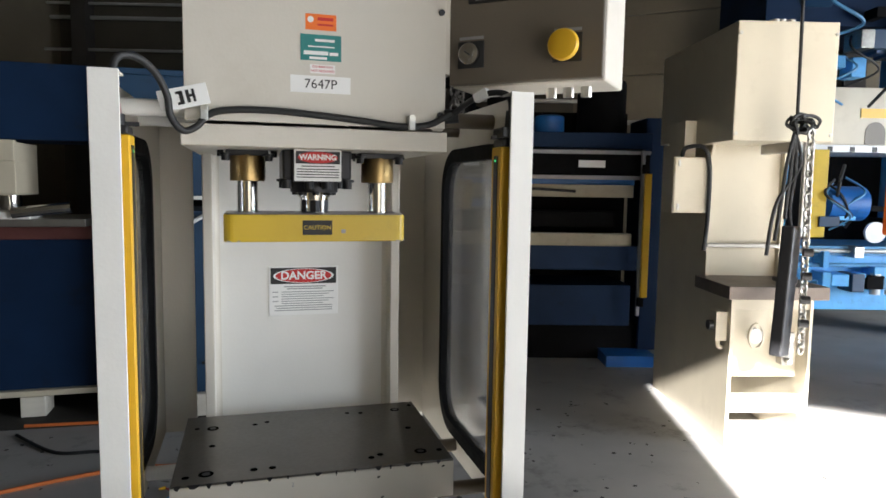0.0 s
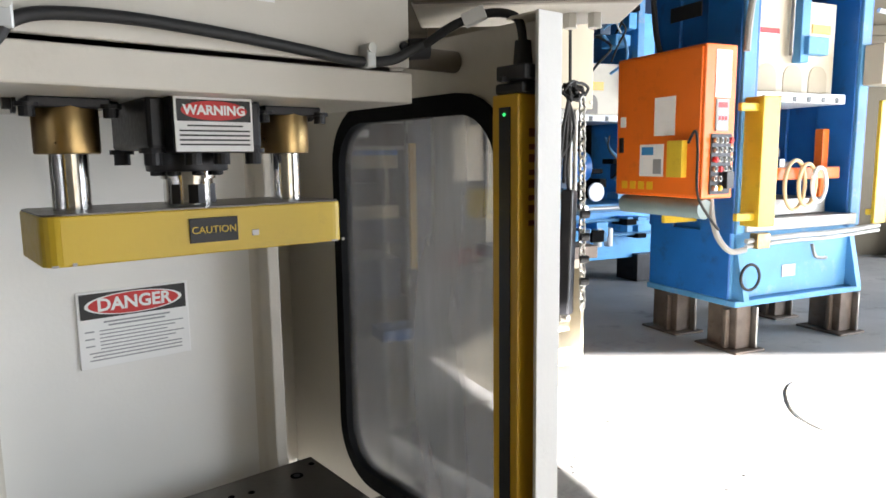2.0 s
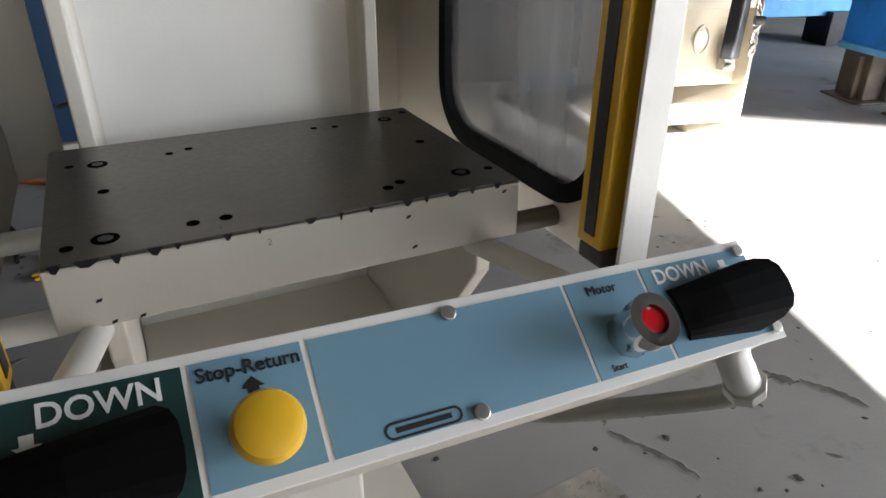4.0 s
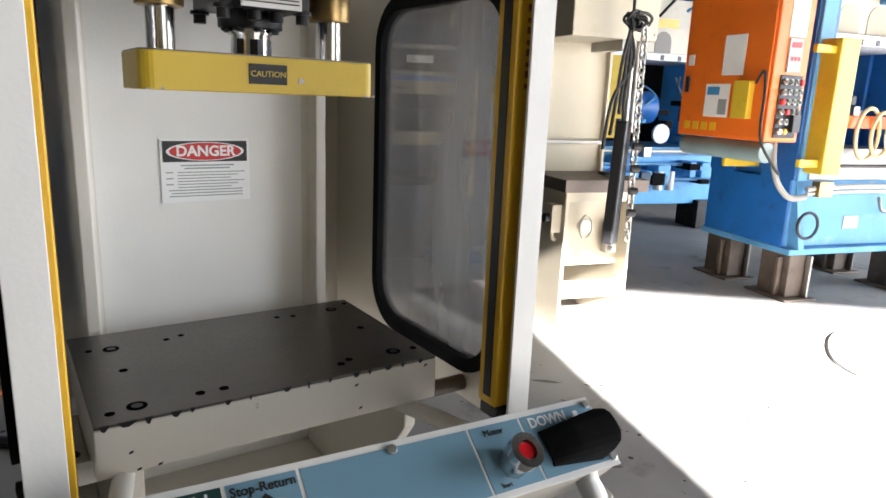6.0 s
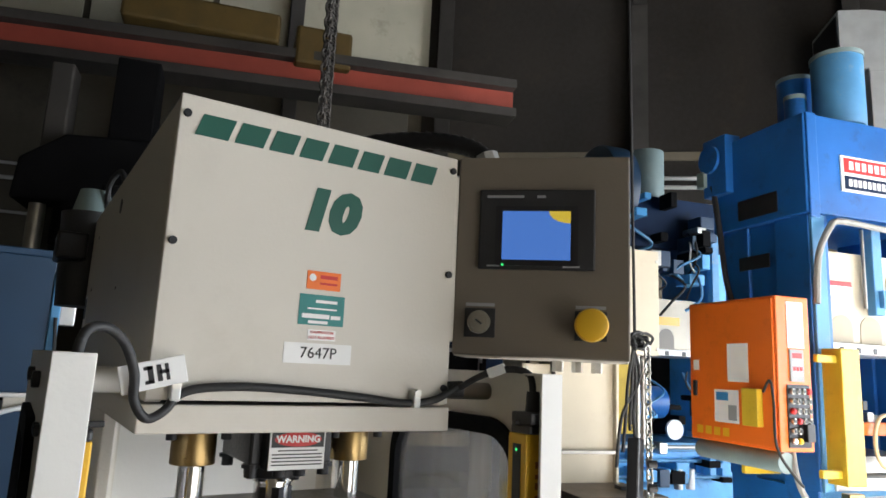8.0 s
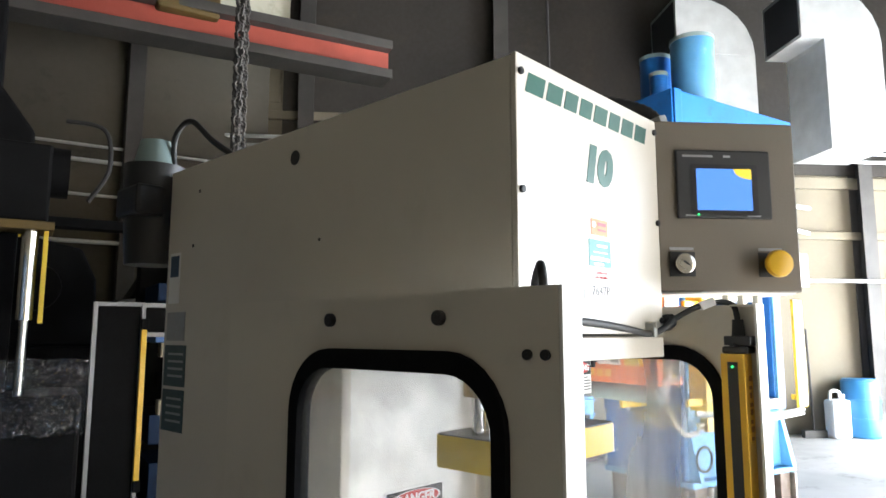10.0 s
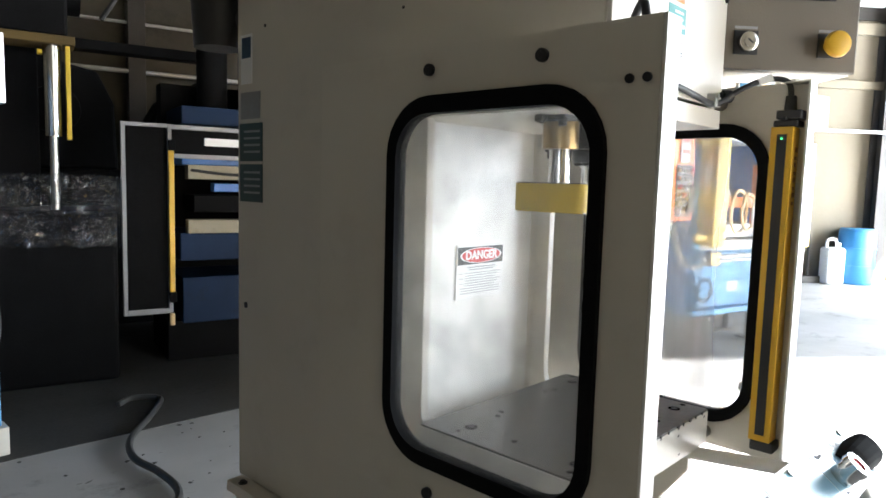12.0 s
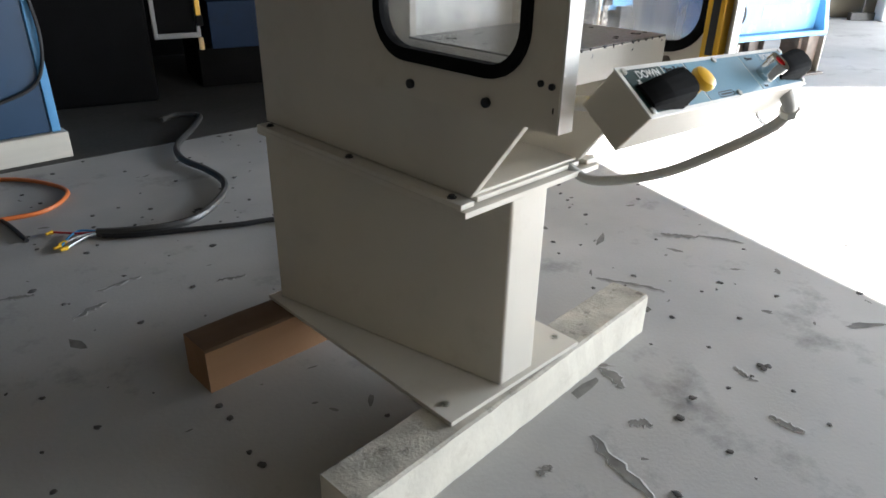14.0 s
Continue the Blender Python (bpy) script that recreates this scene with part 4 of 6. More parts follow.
st_text("Stop-Return", 0.174, 0.017, 0.0145, INK, 0.0002)
st_text("Motor", 0.484, 0.018, 0.0125, INK)
st_text("Start", 0.470, 0.088, 0.0085, INK)
st_text("DOWN", 0.580, 0.019, 0.0205, WHITES, 0.0004)
for cx, cy, mt, s in ((0.174, 0.032, INK, 1), (0.038, 0.036, WHITES, -1), (0.634, 0.022, WHITES, -1)):
    own = prism_bm([(cx, cy - 0.008 * s), (cx + 0.008, cy), (cx + 0.004, cy), (cx + 0.004, cy + 0.007 * s), (cx - 0.004, cy + 0.007 * s), (cx - 0.004, cy), (cx - 0.008, cy)], 0.0008, 0.0012, "z")
    own.transform(ST)
    part("arrow", own, mt, STN)
own = ring_bm(rrect(0.255, 0.318, 0.081, 0.094, 0.0065, 4), rrect(0.257, 0.316, 0.083, 0.092, 0.0045, 4), 0.0008, 0.0012, "z")
own.transform(ST)
part("maker_oval", own, INK, STN)
st_box("maker_bar", 0.264, 0.309, 0.0855, 0.0895, 0.0008, 0.0012, INK, STN, 0)
bm = cyl_bm((0.174, 0.066, 0), (0.174, 0.066, 0.018), 0.013, seg=24)
cyl_bm((0.174, 0.066, 0.018), (0.174, 0.066, 0.040), 0.0245, seg=36, bev=0.010, bm=bm)
bm.transform(ST)
part("return_button", bm, YELLOW2, STN, "yellow mushroom stop button", True)
bm = cyl_bm((0.490, 0.064, 0), (0.490, 0.064, 0.012), 0.021, seg=8)
cyl_bm((0.490, 0.064, 0.012), (0.490, 0.064, 0.034), 0.0205, seg=28, bm=bm)
own = ring_bm([(0.490 + 0.0235 * math.cos(2 * math.pi * k / 28), 0.064 + 0.0235 * math.sin(2 * math.pi * k / 28)) for k in range(28)],
              [(0.490 + 0.013 * math.cos(2 * math.pi * k / 28), 0.064 + 0.013 * math.sin(2 * math.pi * k / 28)) for k in range(28)], 0.030, 0.044, "z")
join(bm, own)
bm.transform(ST)
MB = part("motor_button", bm, CHROME, STN, "chrome illuminated motor button", True)
bm = cyl_bm((0.490, 0.064, 0.03), (0.490, 0.064, 0.041), 0.0125, seg=24, bev=0.003)
bm.transform(ST)
part("button_lens", bm, RED, MB, "red lens")


def palm_guard(cx, cy):
    """A black wedge hood over a palm button: low at one end, tall and open at the other."""
    bm = bmesh.new()
    shape = ((-1.0, 0.0), (-0.97, 0.35), (-0.90, 0.66), (-0.72, 0.90), (-0.45, 1.0), (0.0, 1.03), (0.45, 1.0), (0.72, 0.90), (0.90, 0.66), (0.97, 0.35), (1.0, 0.0))

    def sheet(wall):
        g = []
        for j in range(7):
            u = j / 6
            w, h = 0.025 + 0.009 * u - wall, 0.007 + 0.031 * u ** 0.85 - wall
            lean = 0.020 * max(0, u - 0.5) * 2
            g.append([bm.verts.new((cx - 0.052 + 0.086 * u + lean * max(0, v) ** 2, cy + w * a, 0.002 + max(0.0, h) * v)) for a, v in shape])
        return g
    o, i = sheet(0.0), sheet(0.0045)
    for g in (o, i):
        for a, b in zip(g, g[1:]):
            for k in range(10):
                bm.faces.new((a[k], a[k + 1], b[k + 1], b[k]))
    for j in (0, 6):
        for k in range(10):
            bm.faces.new((o[j][k], o[j][k + 1], i[j][k + 1], i[j][k]))
    for j in range(6):
        for k in (0, 10):
            bm.faces.new((o[j][k], o[j + 1][k], i[j + 1][k], i[j][k]))
    bmesh.ops.recalc_face_normals(bm, faces=bm.faces[:])
    bm.transform(ST)
    g_ = part("palm_guard", bm, PITCH, STN, "matt black wedge hood over a palm button")
    bm = cyl_bm((cx + 0.012, cy, 0.0), (cx + 0.012, cy, 0.024), 0.021, seg=24, bev=0.005)
    bm.transform(ST)
    part("palm_button", bm, BLACKOX, g_, smooth=True)


palm_guard(0.068, 0.066)
palm_guard(0.604, 0.058)
for x in (0.03, 0.55):
    cyl("station_arm", ST @ Vector((x, 0.03, -0.06)), (x - 0.03 if x < 0.3 else 0.40, 0.02, 1.0), 0.013, WHITEP, press)
tube("drain_hose", [(0.533, -0.274, 0.962), (0.556, -0.262, 0.930), (0.560, -0.232, 0.893), (0.532, -0.15, 0.828), (0.475, -0.05, 0.762), (0.415, 0.05, 0.728), (0.385, 0.115, 0.722), (0.36, 0.16, 0.75)], 0.0125, GREYHOSE, press, seg=10, n=10, ribs=0.05, label="grey flexible conduit under the control station")
EL = tube("hose_elbow", [(0.524, -0.262, 1.005), (0.524, -0.264, 0.985), (0.530, -0.272, 0.966), (0.542, -0.272, 0.948)], 0.0165, GALV, press, seg=12, label="zinc conduit elbow")
cyl("elbow_nut", (0.540, -0.273, 0.952), (0.549, -0.270, 0.937), 0.021, ZINC, EL, seg=8)

# pump motor at the back of the head
MO = cyl("pump_motor", (-0.005, 1.085, 1.83), (-0.005, 1.085, 2.07), 0.058, BLACK, press, r2=0.072, seg=24, label="black pump motor with a grey cap")
cyl("motor_cap", (-0.005, 1.085, 2.07), (-0.005, 1.085, 2.135), 0.05, GREYPAINT, MO, r2=0.036, seg=20)
part("motor_box", box_bm(-0.08, -0.01, 1.0, 1.12, 1.94, 2.01, 0.008), BLACKOX, MO)
cyl("motor_mount", (0.0, 1.07, 1.90), (0.08, 1.0, 1.90), 0.03, BLACK, MO)
tube("motor_cable", [(0.03, 1.05, 2.04), (0.02, 1.04, 2.14), (0.04, 1.0, 2.18), (0.05, 0.9, 2.11), (0.08, 0.80, 2.045)], 0.007, RUBBER, press)

# timber beams under the press
def beam(x0, x1, y0, y1, z1, material, top, label, m=None):
    rng = random.Random(int(y0 * 100))
    bm = bmesh.new()
    n = 26
    rings = []
    for k in range(n + 1):
        x = x0 + (x1 - x0) * k / n
        j = lambda: rng.uniform(-0.0013, 0.0013)
        rings.append([bm.verts.new((x + (j() * 2 if k in (0, n) else 0), y, max(0, z) + (j() if z > 0.01 else 0))) for y, z in
                      ((y0 + j(), 0), (y1 + j(), 0), (y1 + j(), z1 - 0.006), (y1 - 0.006 + j(), z1 - 0.001), (y0 + 0.008 + j(), z1 - 0.001), (y0 + j(), z1 - 0.007))])
    for a, b in zip(rings, rings[1:]):
        for k in range(6):
            bm.faces.new((a[k], a[(k + 1) % 6], b[(k + 1) % 6], b[k]))
    bm.faces.new(rings[0][::-1])
    bm.faces.new(rings[-1])
    if m is not None:
        bm.transform(m)
    bm.normal_update()
    for f in bm.faces:
        f.material_index = 1 if f.calc_center_median().z > z1 - 0.012 and abs(f.normal.z) > 0.5 else 0
    ob = part("timber_beam", bm, material)
    ob.data.materials.append(top)
    return tagged(ob, label, "beam", "timber beams")


beam(-0.375, 0.925, 0.134, 0.275, 0.150, PAINTWOOD, WORNTOP, "pale weathered timber beam under the press base plate", Matrix.Translation((0.28, 0.2, 0)) @ pose(0, 0, 0, 0, 0, 2.6) @ Matrix.Translation((-0.28, -0.2, 0)))
beam(-0.350, 0.78, 0.875, 1.02, 0.150, REDWOOD, REDTOP, "brown stained timber beam under the press base plate")


# ---- cream press with the table ----
CF = thing("cream_press", "cream painted gap frame press with a dark table, empty", "press", Matrix.Translation((2.846, 2.169, 0)) @ pose(0, 0, 0, 0, 0, -14.5))
def cf(nm, *r, material=CREAM2, bev=0.003, label="", parent=None):
    return box(nm, *r, material, parent or CF, bev, label)
part("head_cover", prism_bm([(0.0, 1.86), (0.0, 2.54), (1.20, 2.54), (1.20, 1.90), (0.55, 1.90), (0.52, 1.86)], -0.06, 0.53, "x", 0.006), CREAM2, CF, "cream sheet metal head cover")
for sx in (0.0, 0.48):
    poly = [(0.02, 0), (0.02, 0.93), (0.34, 0.93), (0.34, 0.95)] + [(0.42, 1.02), (0.42, 1.80), (0.38, 1.90), (1.30, 1.90), (1.30, 0)]
    part("side_plate", prism_bm(poly, sx, sx + 0.02, "x", 0.003), CREAM2, CF)
cf("throat_panel", 0.02, 0.48, 0.46, 0.48, 1.0, 1.9, label="pale throat panel")
cf("throat_rail", -0.005, 0.49, 0.40, 0.44, 1.20, 1.225, material=STEEL)
cf("rear_panel", 0.02, 0.48, 1.28, 1.295, 0.0, 1.9)
cf("front_panel", 0.02, 0.48, 0.14, 0.155, 0.42, 0.90)
cf("lower_rail", 0.02, 0.48, 0.10, 0.12, 0.20, 0.32)
cf("front_lip", 0.02, 0.48, 0.03, 0.05, 0.86, 0.93)
part("table", box_bm(-0.05, 0.55, -0.05, 0.46, 0.932, 1.01, 0.004), mat("worn_table_steel", (0.16, 0.13, 0.11), 0.5, metal=0.4, var=0.2, scale=6), CF, "thick dark steel press table")
for x in (-0.052,):
    cf("upper_box", -0.14, -0.062, 0.52, 0.80, 1.72, 2.02)
B1 = cf("side_box", -0.24, -0.001, 0.42, 0.62, 1.42, 1.78, label="cream control box on the press side")
part("box_lid", box_bm(-0.235, -0.006, 0.408, 0.42, 1.425, 1.775, 0.003), CREAM2, B1)
for z in (1.46, 1.74):
    part("lid_latch", box_bm(-0.215, -0.20, 0.400, 0.41, z - 0.02, z + 0.02, 0.002), ZINC, B1)
tube("conduit", [(-0.16, 0.50, 1.78), (-0.15, 0.46, 1.84), (-0.06, 0.40, 1.84), (-0.02, 0.39, 1.72), (-0.015, 0.39, 1.40), (-0.03, 0.39, 1.18)], 0.014, RUBBER, CF)
S1 = cf("switch_box", -0.07, -0.001, 0.06, 0.16, 0.66, 0.84)
part("switch_knob", cyl_bm((-0.07, 0.11, 0.75), (-0.10, 0.11, 0.75), 0.03, seg=14), BLACK, S1)
part("switch_pipe", tube_bm([(-0.035, 0.11, 0.66), (-0.035, 0.10, 0.62), (-0.01, 0.10, 0.61)], 0.014), CREAM2, S1)
V = cf("air_valve", 0.33, 0.40, 0.03, 0.10, 0.52, 0.72, material=STEEL)
for z in (0.55, 0.62, 0.69):
    part("valve_fitting", cyl_bm((0.36, 0.03, z), (0.36, -0.01, z), 0.018, seg=10), ZINC, V)
part("gauge", cyl_bm((0.16, 0.06, 0.70), (0.16, 0.02, 0.70), 0.045, seg=24), WHITES, CF)
part("gauge_ring", ring_bm([(0.16 + 0.05 * math.cos(k * math.pi / 12), 0.70 + 0.08 * math.sin(k * math.pi / 12)) for k in range(24)],
                           [(0.16 + 0.038 * math.cos(k * math.pi / 12), 0.70 + 0.068 * math.sin(k * math.pi / 12)) for k in range(24)], 0.01, 0.03, "y"), CREAM2, CF)
for x in (0.30, 0.34, 0.40):
    cyl("lift_stud", (x, 0.30, 2.54), (x, 0.30, 2.62), 0.03, ZINC, CF, seg=10)
for k, (x, z) in enumerate(((-0.045, 2.47), (0.515, 2.47), (-0.045, 1.9), (0.515, 1.9))):
    part("cover_screw", cyl_bm((x, 0.001, z), (x, -0.006, z), 0.011, seg=10), ZINC, CF)
cf("ram_guide", 0.30, 0.36, 0.02, 0.38, 1.80, 1.87, material=STEEL)
for x in (0.42, 0.46):
    cyl("ram_hose", (x, 0.08, 1.30), (x, 0.08, 1.88), 0.014, STEEL, CF)
cf("table_part", 0.35, 0.45, 0.16, 0.24, 1.012, 1.035, material=BLACKOX)
cyl("table_knob", (0.40, 0.10, 1.012), (0.40, 0.10, 1.05), 0.03, BLACKOX, CF)

# ---- hanging pendant in front of it ----
PD = thing("hanging_pendant", "black hanging control pendant with coiled cable and a chain", "pendant", Matrix.Translation((2.93, 1.86, 0)))
part("cord", cyl_bm((-0.12, 0.0, 8.6), (0.0, 0, 1.95), 0.009, seg=8), RUBBER, PD)
random.seed(5)
for k in range(7):
    pts = []
    r0 = random.uniform(0.03, 0.07)
    for j in range(9):
        t = 2 * math.pi * j / 8 + k
        pts.append((0.01 + r0 * math.cos(t) * random.uniform(0.5, 1.3) + (0.06 if k > 4 else 0), random.uniform(-0.03, 0.03), 1.93 + r0 * math.sin(t) * 0.8))
    tube("cable_loop", pts, 0.009, RUBBER, PD, seg=6, n=4)
for k, (dx, zb) in enumerate(((-0.09, 1.30), (-0.03, 1.42), (0.015, 1.36), (-0.14, 1.22))):
    tube("cable_drop", [(0.0, 0.01 * k, 1.93), (0.03 * (k - 1), 0.02, 1.72), (dx * 0.6, 0.02, 1.5), (dx, 0.01, zb)], 0.010, RUBBER, PD)
part("pendant_body", box_bm(-0.055, 0.055, -0.03, 0.04, -0.36, 0.36, 0.012, m=pose(0.0, 0, 1.02, 0, 5.5, 25)), BLACK, PD, "long black pendant box")
part("chain", chain_bm((0.07, -0.03, 1.90), (0.085, -0.04, 0.68), 0.055, 0.008), ZINC, PD, "zinc chain")
for z in (0.85, 0.98, 1.11, 1.24):
    part("pendant_button", cyl_bm((0.05, -0.05, z), (0.09, -0.075, z), 0.022, seg=12), BLACK, PD)

# ---- tall blue straight-side press ----
BPM = Matrix.Translation((5.10, 1.92, 0)) @ pose(0, 0, 0, 0, 0, -15)
BPR = thing("blue_press", "large bright blue straight-side press with a cream slide, on steel feet", "press", BPM)
def bb(nm, *r, material=BLUE, bev=0.008, label="", parent=None):
    return box(nm, *r, material, parent or BPR, bev, label)
CR = bb("crown", -0.14, 1.75, -0.04, 1.02, 3.06, 3.88, label="blue press crown")
bb("crown_side_window", -0.146, -0.13, 0.25, 0.70, 3.12, 3.30, material=BLACK, parent=CR)
bb("crown_edge", -0.12, -0.02, -0.06, -0.035, 3.02, 3.885, parent=CR)
for x0, x1 in ((-0.10, 0.10), (1.24, 1.42)):
    for y0, y1 in ((0.0, 0.34), (0.64, 0.94)):
        bb("upright", x0, x1, y0, y1, 0.95, 3.06, label="blue press upright")
    bb("upright_web", x0 + 0.03, x1 - 0.03, 0.34, 0.64, 0.95, 3.06)
    bb("upright_face", x0 + 0.01, x1 - 0.06, -0.03, 0.0, 0.95, 3.05, material=BLUE2)
bb("upright_slot", -0.106, -0.095, 0.40, 0.75, 2.68, 2.80, material=BLACK)
BED = bb("bed", -0.08, 1.40, 0.02, 0.92, 0.42, 0.96, material=BLUE2, label="pale worn blue press bed")
bb("bed_side", -0.10, -0.079, 0.02, 0.92, 0.42, 0.96, parent=BED)
bb("bed_bottom_flange", -0.10, 1.42, -0.06, 0.95, 0.37, 0.42, material=BLUE2, parent=BED)
for x in (-0.05, 1.30):
    part("bed_gusset", prism_bm([(0.02, 0.96), (0.02, 0.42), (-0.10, 0.42)], x, x + 0.06, "x", 0.004), BLUE2, BED)
part("bolster_plate", box_bm(0.0, 1.30, -0.05, 0.90, 0.965, 1.06, 0.006), mat("pale_bolster", (0.42, 0.42, 0.40), 0.5, metal=0.2, var=0.2, scale=5), BPR)
bb("die_set", 0.25, 1.1, 0.1, 0.8, 1.065, 1.20, material=STEEL)
bb("die_rail", 0.12, 1.15, 0.02, 0.08, 1.36, 1.46, material=ORANGE)
bb("die_post", 1.02, 1.10, 0.1, 0.18, 1.20, 1.78, material=ORANGE)
random.seed(9)
for k in range(9):
    x, z = random.uniform(0.2, 1.0), random.uniform(1.2, 1.75)
    part("tooling", box_bm(x, x + random.uniform(0.05, 0.16), 0.15 + 0.05 * k, 0.27 + 0.05 * k, z, z + random.uniform(0.04, 0.14), 0.006), BLACKOX if k % 3 else STEEL, BPR)
for k in range(3):
    r0 = 0.20 - 0.03 * k
    tube("air_hose", [(0.55 + 0.12 * k + r0 * 0.6 * math.cos(t), -0.02 - 0.02 * k, 1.32 + r0 * math.sin(t)) for t in [j * math.pi / 6 - 0.6 * k for j in range(13)]], 0.016, CREAMHOSE if k < 2 else JUG, BPR, label="pale coiled air hose")
SLD = bb("slide", 0.12, 1.09, 0.10, 0.9, 2.06, 2.80, material=CREAM2, label="cream press slide")
bb("slide_plate", 0.11, 1.16, 0.02, 0.92, 1.98, 2.06, material=JUG, parent=SLD)
for k in range(6):
    part("t_slot", box_bm(0.18 + 0.17 * k, 0.22 + 0.17 * k, 0.015, 0.03, 1.985, 2.03, 0), BLACK, SLD)
# arched recesses as flat patches, their shade painted in as darker cream
for x in (0.30, 0.60, 0.90):
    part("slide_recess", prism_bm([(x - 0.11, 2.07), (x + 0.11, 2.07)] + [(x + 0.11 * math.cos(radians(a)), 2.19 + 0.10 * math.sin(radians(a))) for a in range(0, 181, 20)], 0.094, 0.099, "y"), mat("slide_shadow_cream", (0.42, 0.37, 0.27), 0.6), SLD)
bb("red_label", 0.20, 0.42, 0.092, 0.099, 2.52, 2.56, material=REDS, parent=SLD, bev=0)
bb("white_label", 0.20, 0.42, 0.092, 0.099, 2.44, 2.52, material=WHITES, parent=SLD, bev=0)
bb("number_bar", 0.80, 1.02, 0.092, 0.099, 2.55, 2.62, material=YELLOW2, parent=SLD, bev=0)
bb("inner_post", 0.58, 0.68, 0.02, 0.10, 2.30, 3.03, material=BLUE2)
bb("slide_box", 0.62, 0.86, -0.02, 0.06, 2.36, 2.50, material=BLUE2)
cyl("slide_rod", (0.52, 0.06, 2.35), (0.52, 0.06, 3.0), 0.015, STEEL, BPR)
cyl("lamp_arm", (1.40, -0.05, 2.75), (1.85, -0.10, 2.70), 0.02, JUG, BPR)
bb("right_box", 1.28, 1.62, -0.20, -0.035, 2.13, 2.46, material=CREAM2)
NP = bb("nameplate", 0.22, 0.90, -0.052, -0.038, 3.27, 3.57, material=WHITES, bev=0.002, label="red and blue maker's plate")
bb("plate_upper", 0.25, 0.87, -0.056, -0.050, 3.43, 3.55, material=REDS, parent=NP, bev=0)
bb("plate_lower", 0.25, 0.87, -0.056, -0.050, 3.29, 3.40, material=NAVY, parent=NP, bev=0)
bars([(0.30 + 0.068 * k, 0.345 + 0.068 * k, 3.455, 3.525) for k in range(8)] + [(0.29 + 0.05 * k, 0.325 + 0.05 * k, 3.315, 3.375) for k in range(11)], 0.002, WHITES, NP, Matrix.Translation((0, -0.056, 0)))
for x, y, r, z0, z1 in ((0.64, 0.30, 0.21, 3.96, 4.66), (0.62, 0.75, 0.16, 3.92, 4.62), (0.30, 0.45, 0.09, 3.90, 4.28)):
    t_ = cyl("air_tank", (x, y, z0), (x, y, z1), r, BLUE2 if r > 0.2 else BLUE, BPR, seg=32, bev=0.03)
    cyl("tank_rim", (x, y, z1 - 0.05), (x, y, z1 - 0.01), r * 1.04, GREYPAINT, t_, seg=32)
    bb("tank_foot", x - r * 1.15, x + r * 1.15, y - r * 0.8, y + r * 0.8, 3.88, z0, material=BLUE2, parent=t_)
bb("motor_block", -0.22, -0.05, 0.75, 1.05, 3.40, 3.95)
cyl("motor", (-0.25, 0.95, 3.75), (-0.02, 0.95, 3.75), 0.13, BLUE, BPR)
bb("relay_box", -0.26, -0.15, 1.00, 1.10, 3.50, 3.65, material=GREYPAINT)
for x in (-0.04, 1.20):
    for y in (-0.03, 0.62):
        F = bb("foot", x, x + 0.16, y, y + 0.30, 0.02, 0.37, material=RUSTY, label="rusty steel box foot")
        bb("foot_plate", x - 0.08, x + 0.24, y - 0.08, y + 0.36, 0.0, 0.02, material=RUSTY, parent=F)
        bb("foot_web", x + 0.165, x + 0.185, y - 0.05, y + 0.28, 0.02, 0.36, material=STEEL, parent=F)
        bb("foot_web", x - 0.05, x - 0.005, y + 0.06, y + 0.10, 0.02, 0.34, material=RUSTY, parent=F)
        part("foot_hole", cyl_bm((x + 0.186, y + 0.06, 0.20), (x + 0.190, y + 0.06, 0.20), 0.03, seg=14), WHITES, F)
tube("front_conduit", [(-0.15, -0.10, 2.33), (-0.10, -0.09, 2.70), (0.02, -0.09, 2.93), (0.14, -0.09, 3.00), (0.6, -0.09, 2.98), (1.2, -0.09, 2.96), (1.9, -0.09, 2.97)], 0.026, GREYHOSE, BPR, label="grey flexible conduit along the crown")
tube("side_conduit", [(-0.20, 0.95, 3.5), (-0.18, 0.9, 3.1), (-0.16, 0.85, 2.6), (-0.14, 0.75, 2.3)], 0.025, RUBBER, BPR)
for k, (z, r) in enumerate(((0.90, 0.02), (0.86, 0.016))):
    tube("front_pipe", [(-0.05, -0.09, z), (0.4, -0.10, z + 0.02), (0.9, -0.10, z + 0.02), (1.5, -0.12, z + 0.05)], r, GALV, BPR)
tube("coil_hose", [(-0.02 + 0.10 * math.cos(t), -0.12, 0.62 + 0.10 * math.sin(t)) for t in [j * math.pi / 6 for j in range(14)]], 0.012, RUBBER, BPR)
bb("valve_body", 0.02, 0.16, -0.14, -0.06, 0.84, 0.96, material=BRONZE)
tube("bed_handle", [(0.80, -0.02, 0.82), (0.80, -0.06, 0.72), (0.92, -0.06, 0.70), (0.96, -0.03, 0.70)], 0.014, STEEL, BPR)
bb("paint_scar", 0.50, 0.66, 0.014, 0.021, 0.56, 0.66, material=STEEL, bev=0.0)
# yellow guards
G1 = bb("yellow_guard", -0.05, 0.12, -0.20, -0.17, 1.02, 2.00, material=YELLOW, label="yellow sheet metal guard post")
bb("guard_return", -0.06, -0.03, -0.20, -0.02, 1.02, 2.00, material=YELLOW, parent=G1)
for z in (1.10, 1.92):
    bb("guard_arm", -0.24, -0.02, -0.16, -0.12, z - 0.03, z + 0.03, material=YELLOW, parent=G1)
G2 = bb("yellow_guard", 1.30, 1.46, -0.20, -0.17, 0.98, 2.0, material=YELLOW, label="yellow sheet metal guard post")
bb("guard_arm", 1.30, 1.50, -0.16, -0.12, 1.05, 1.10, material=YELLOW, parent=G2)
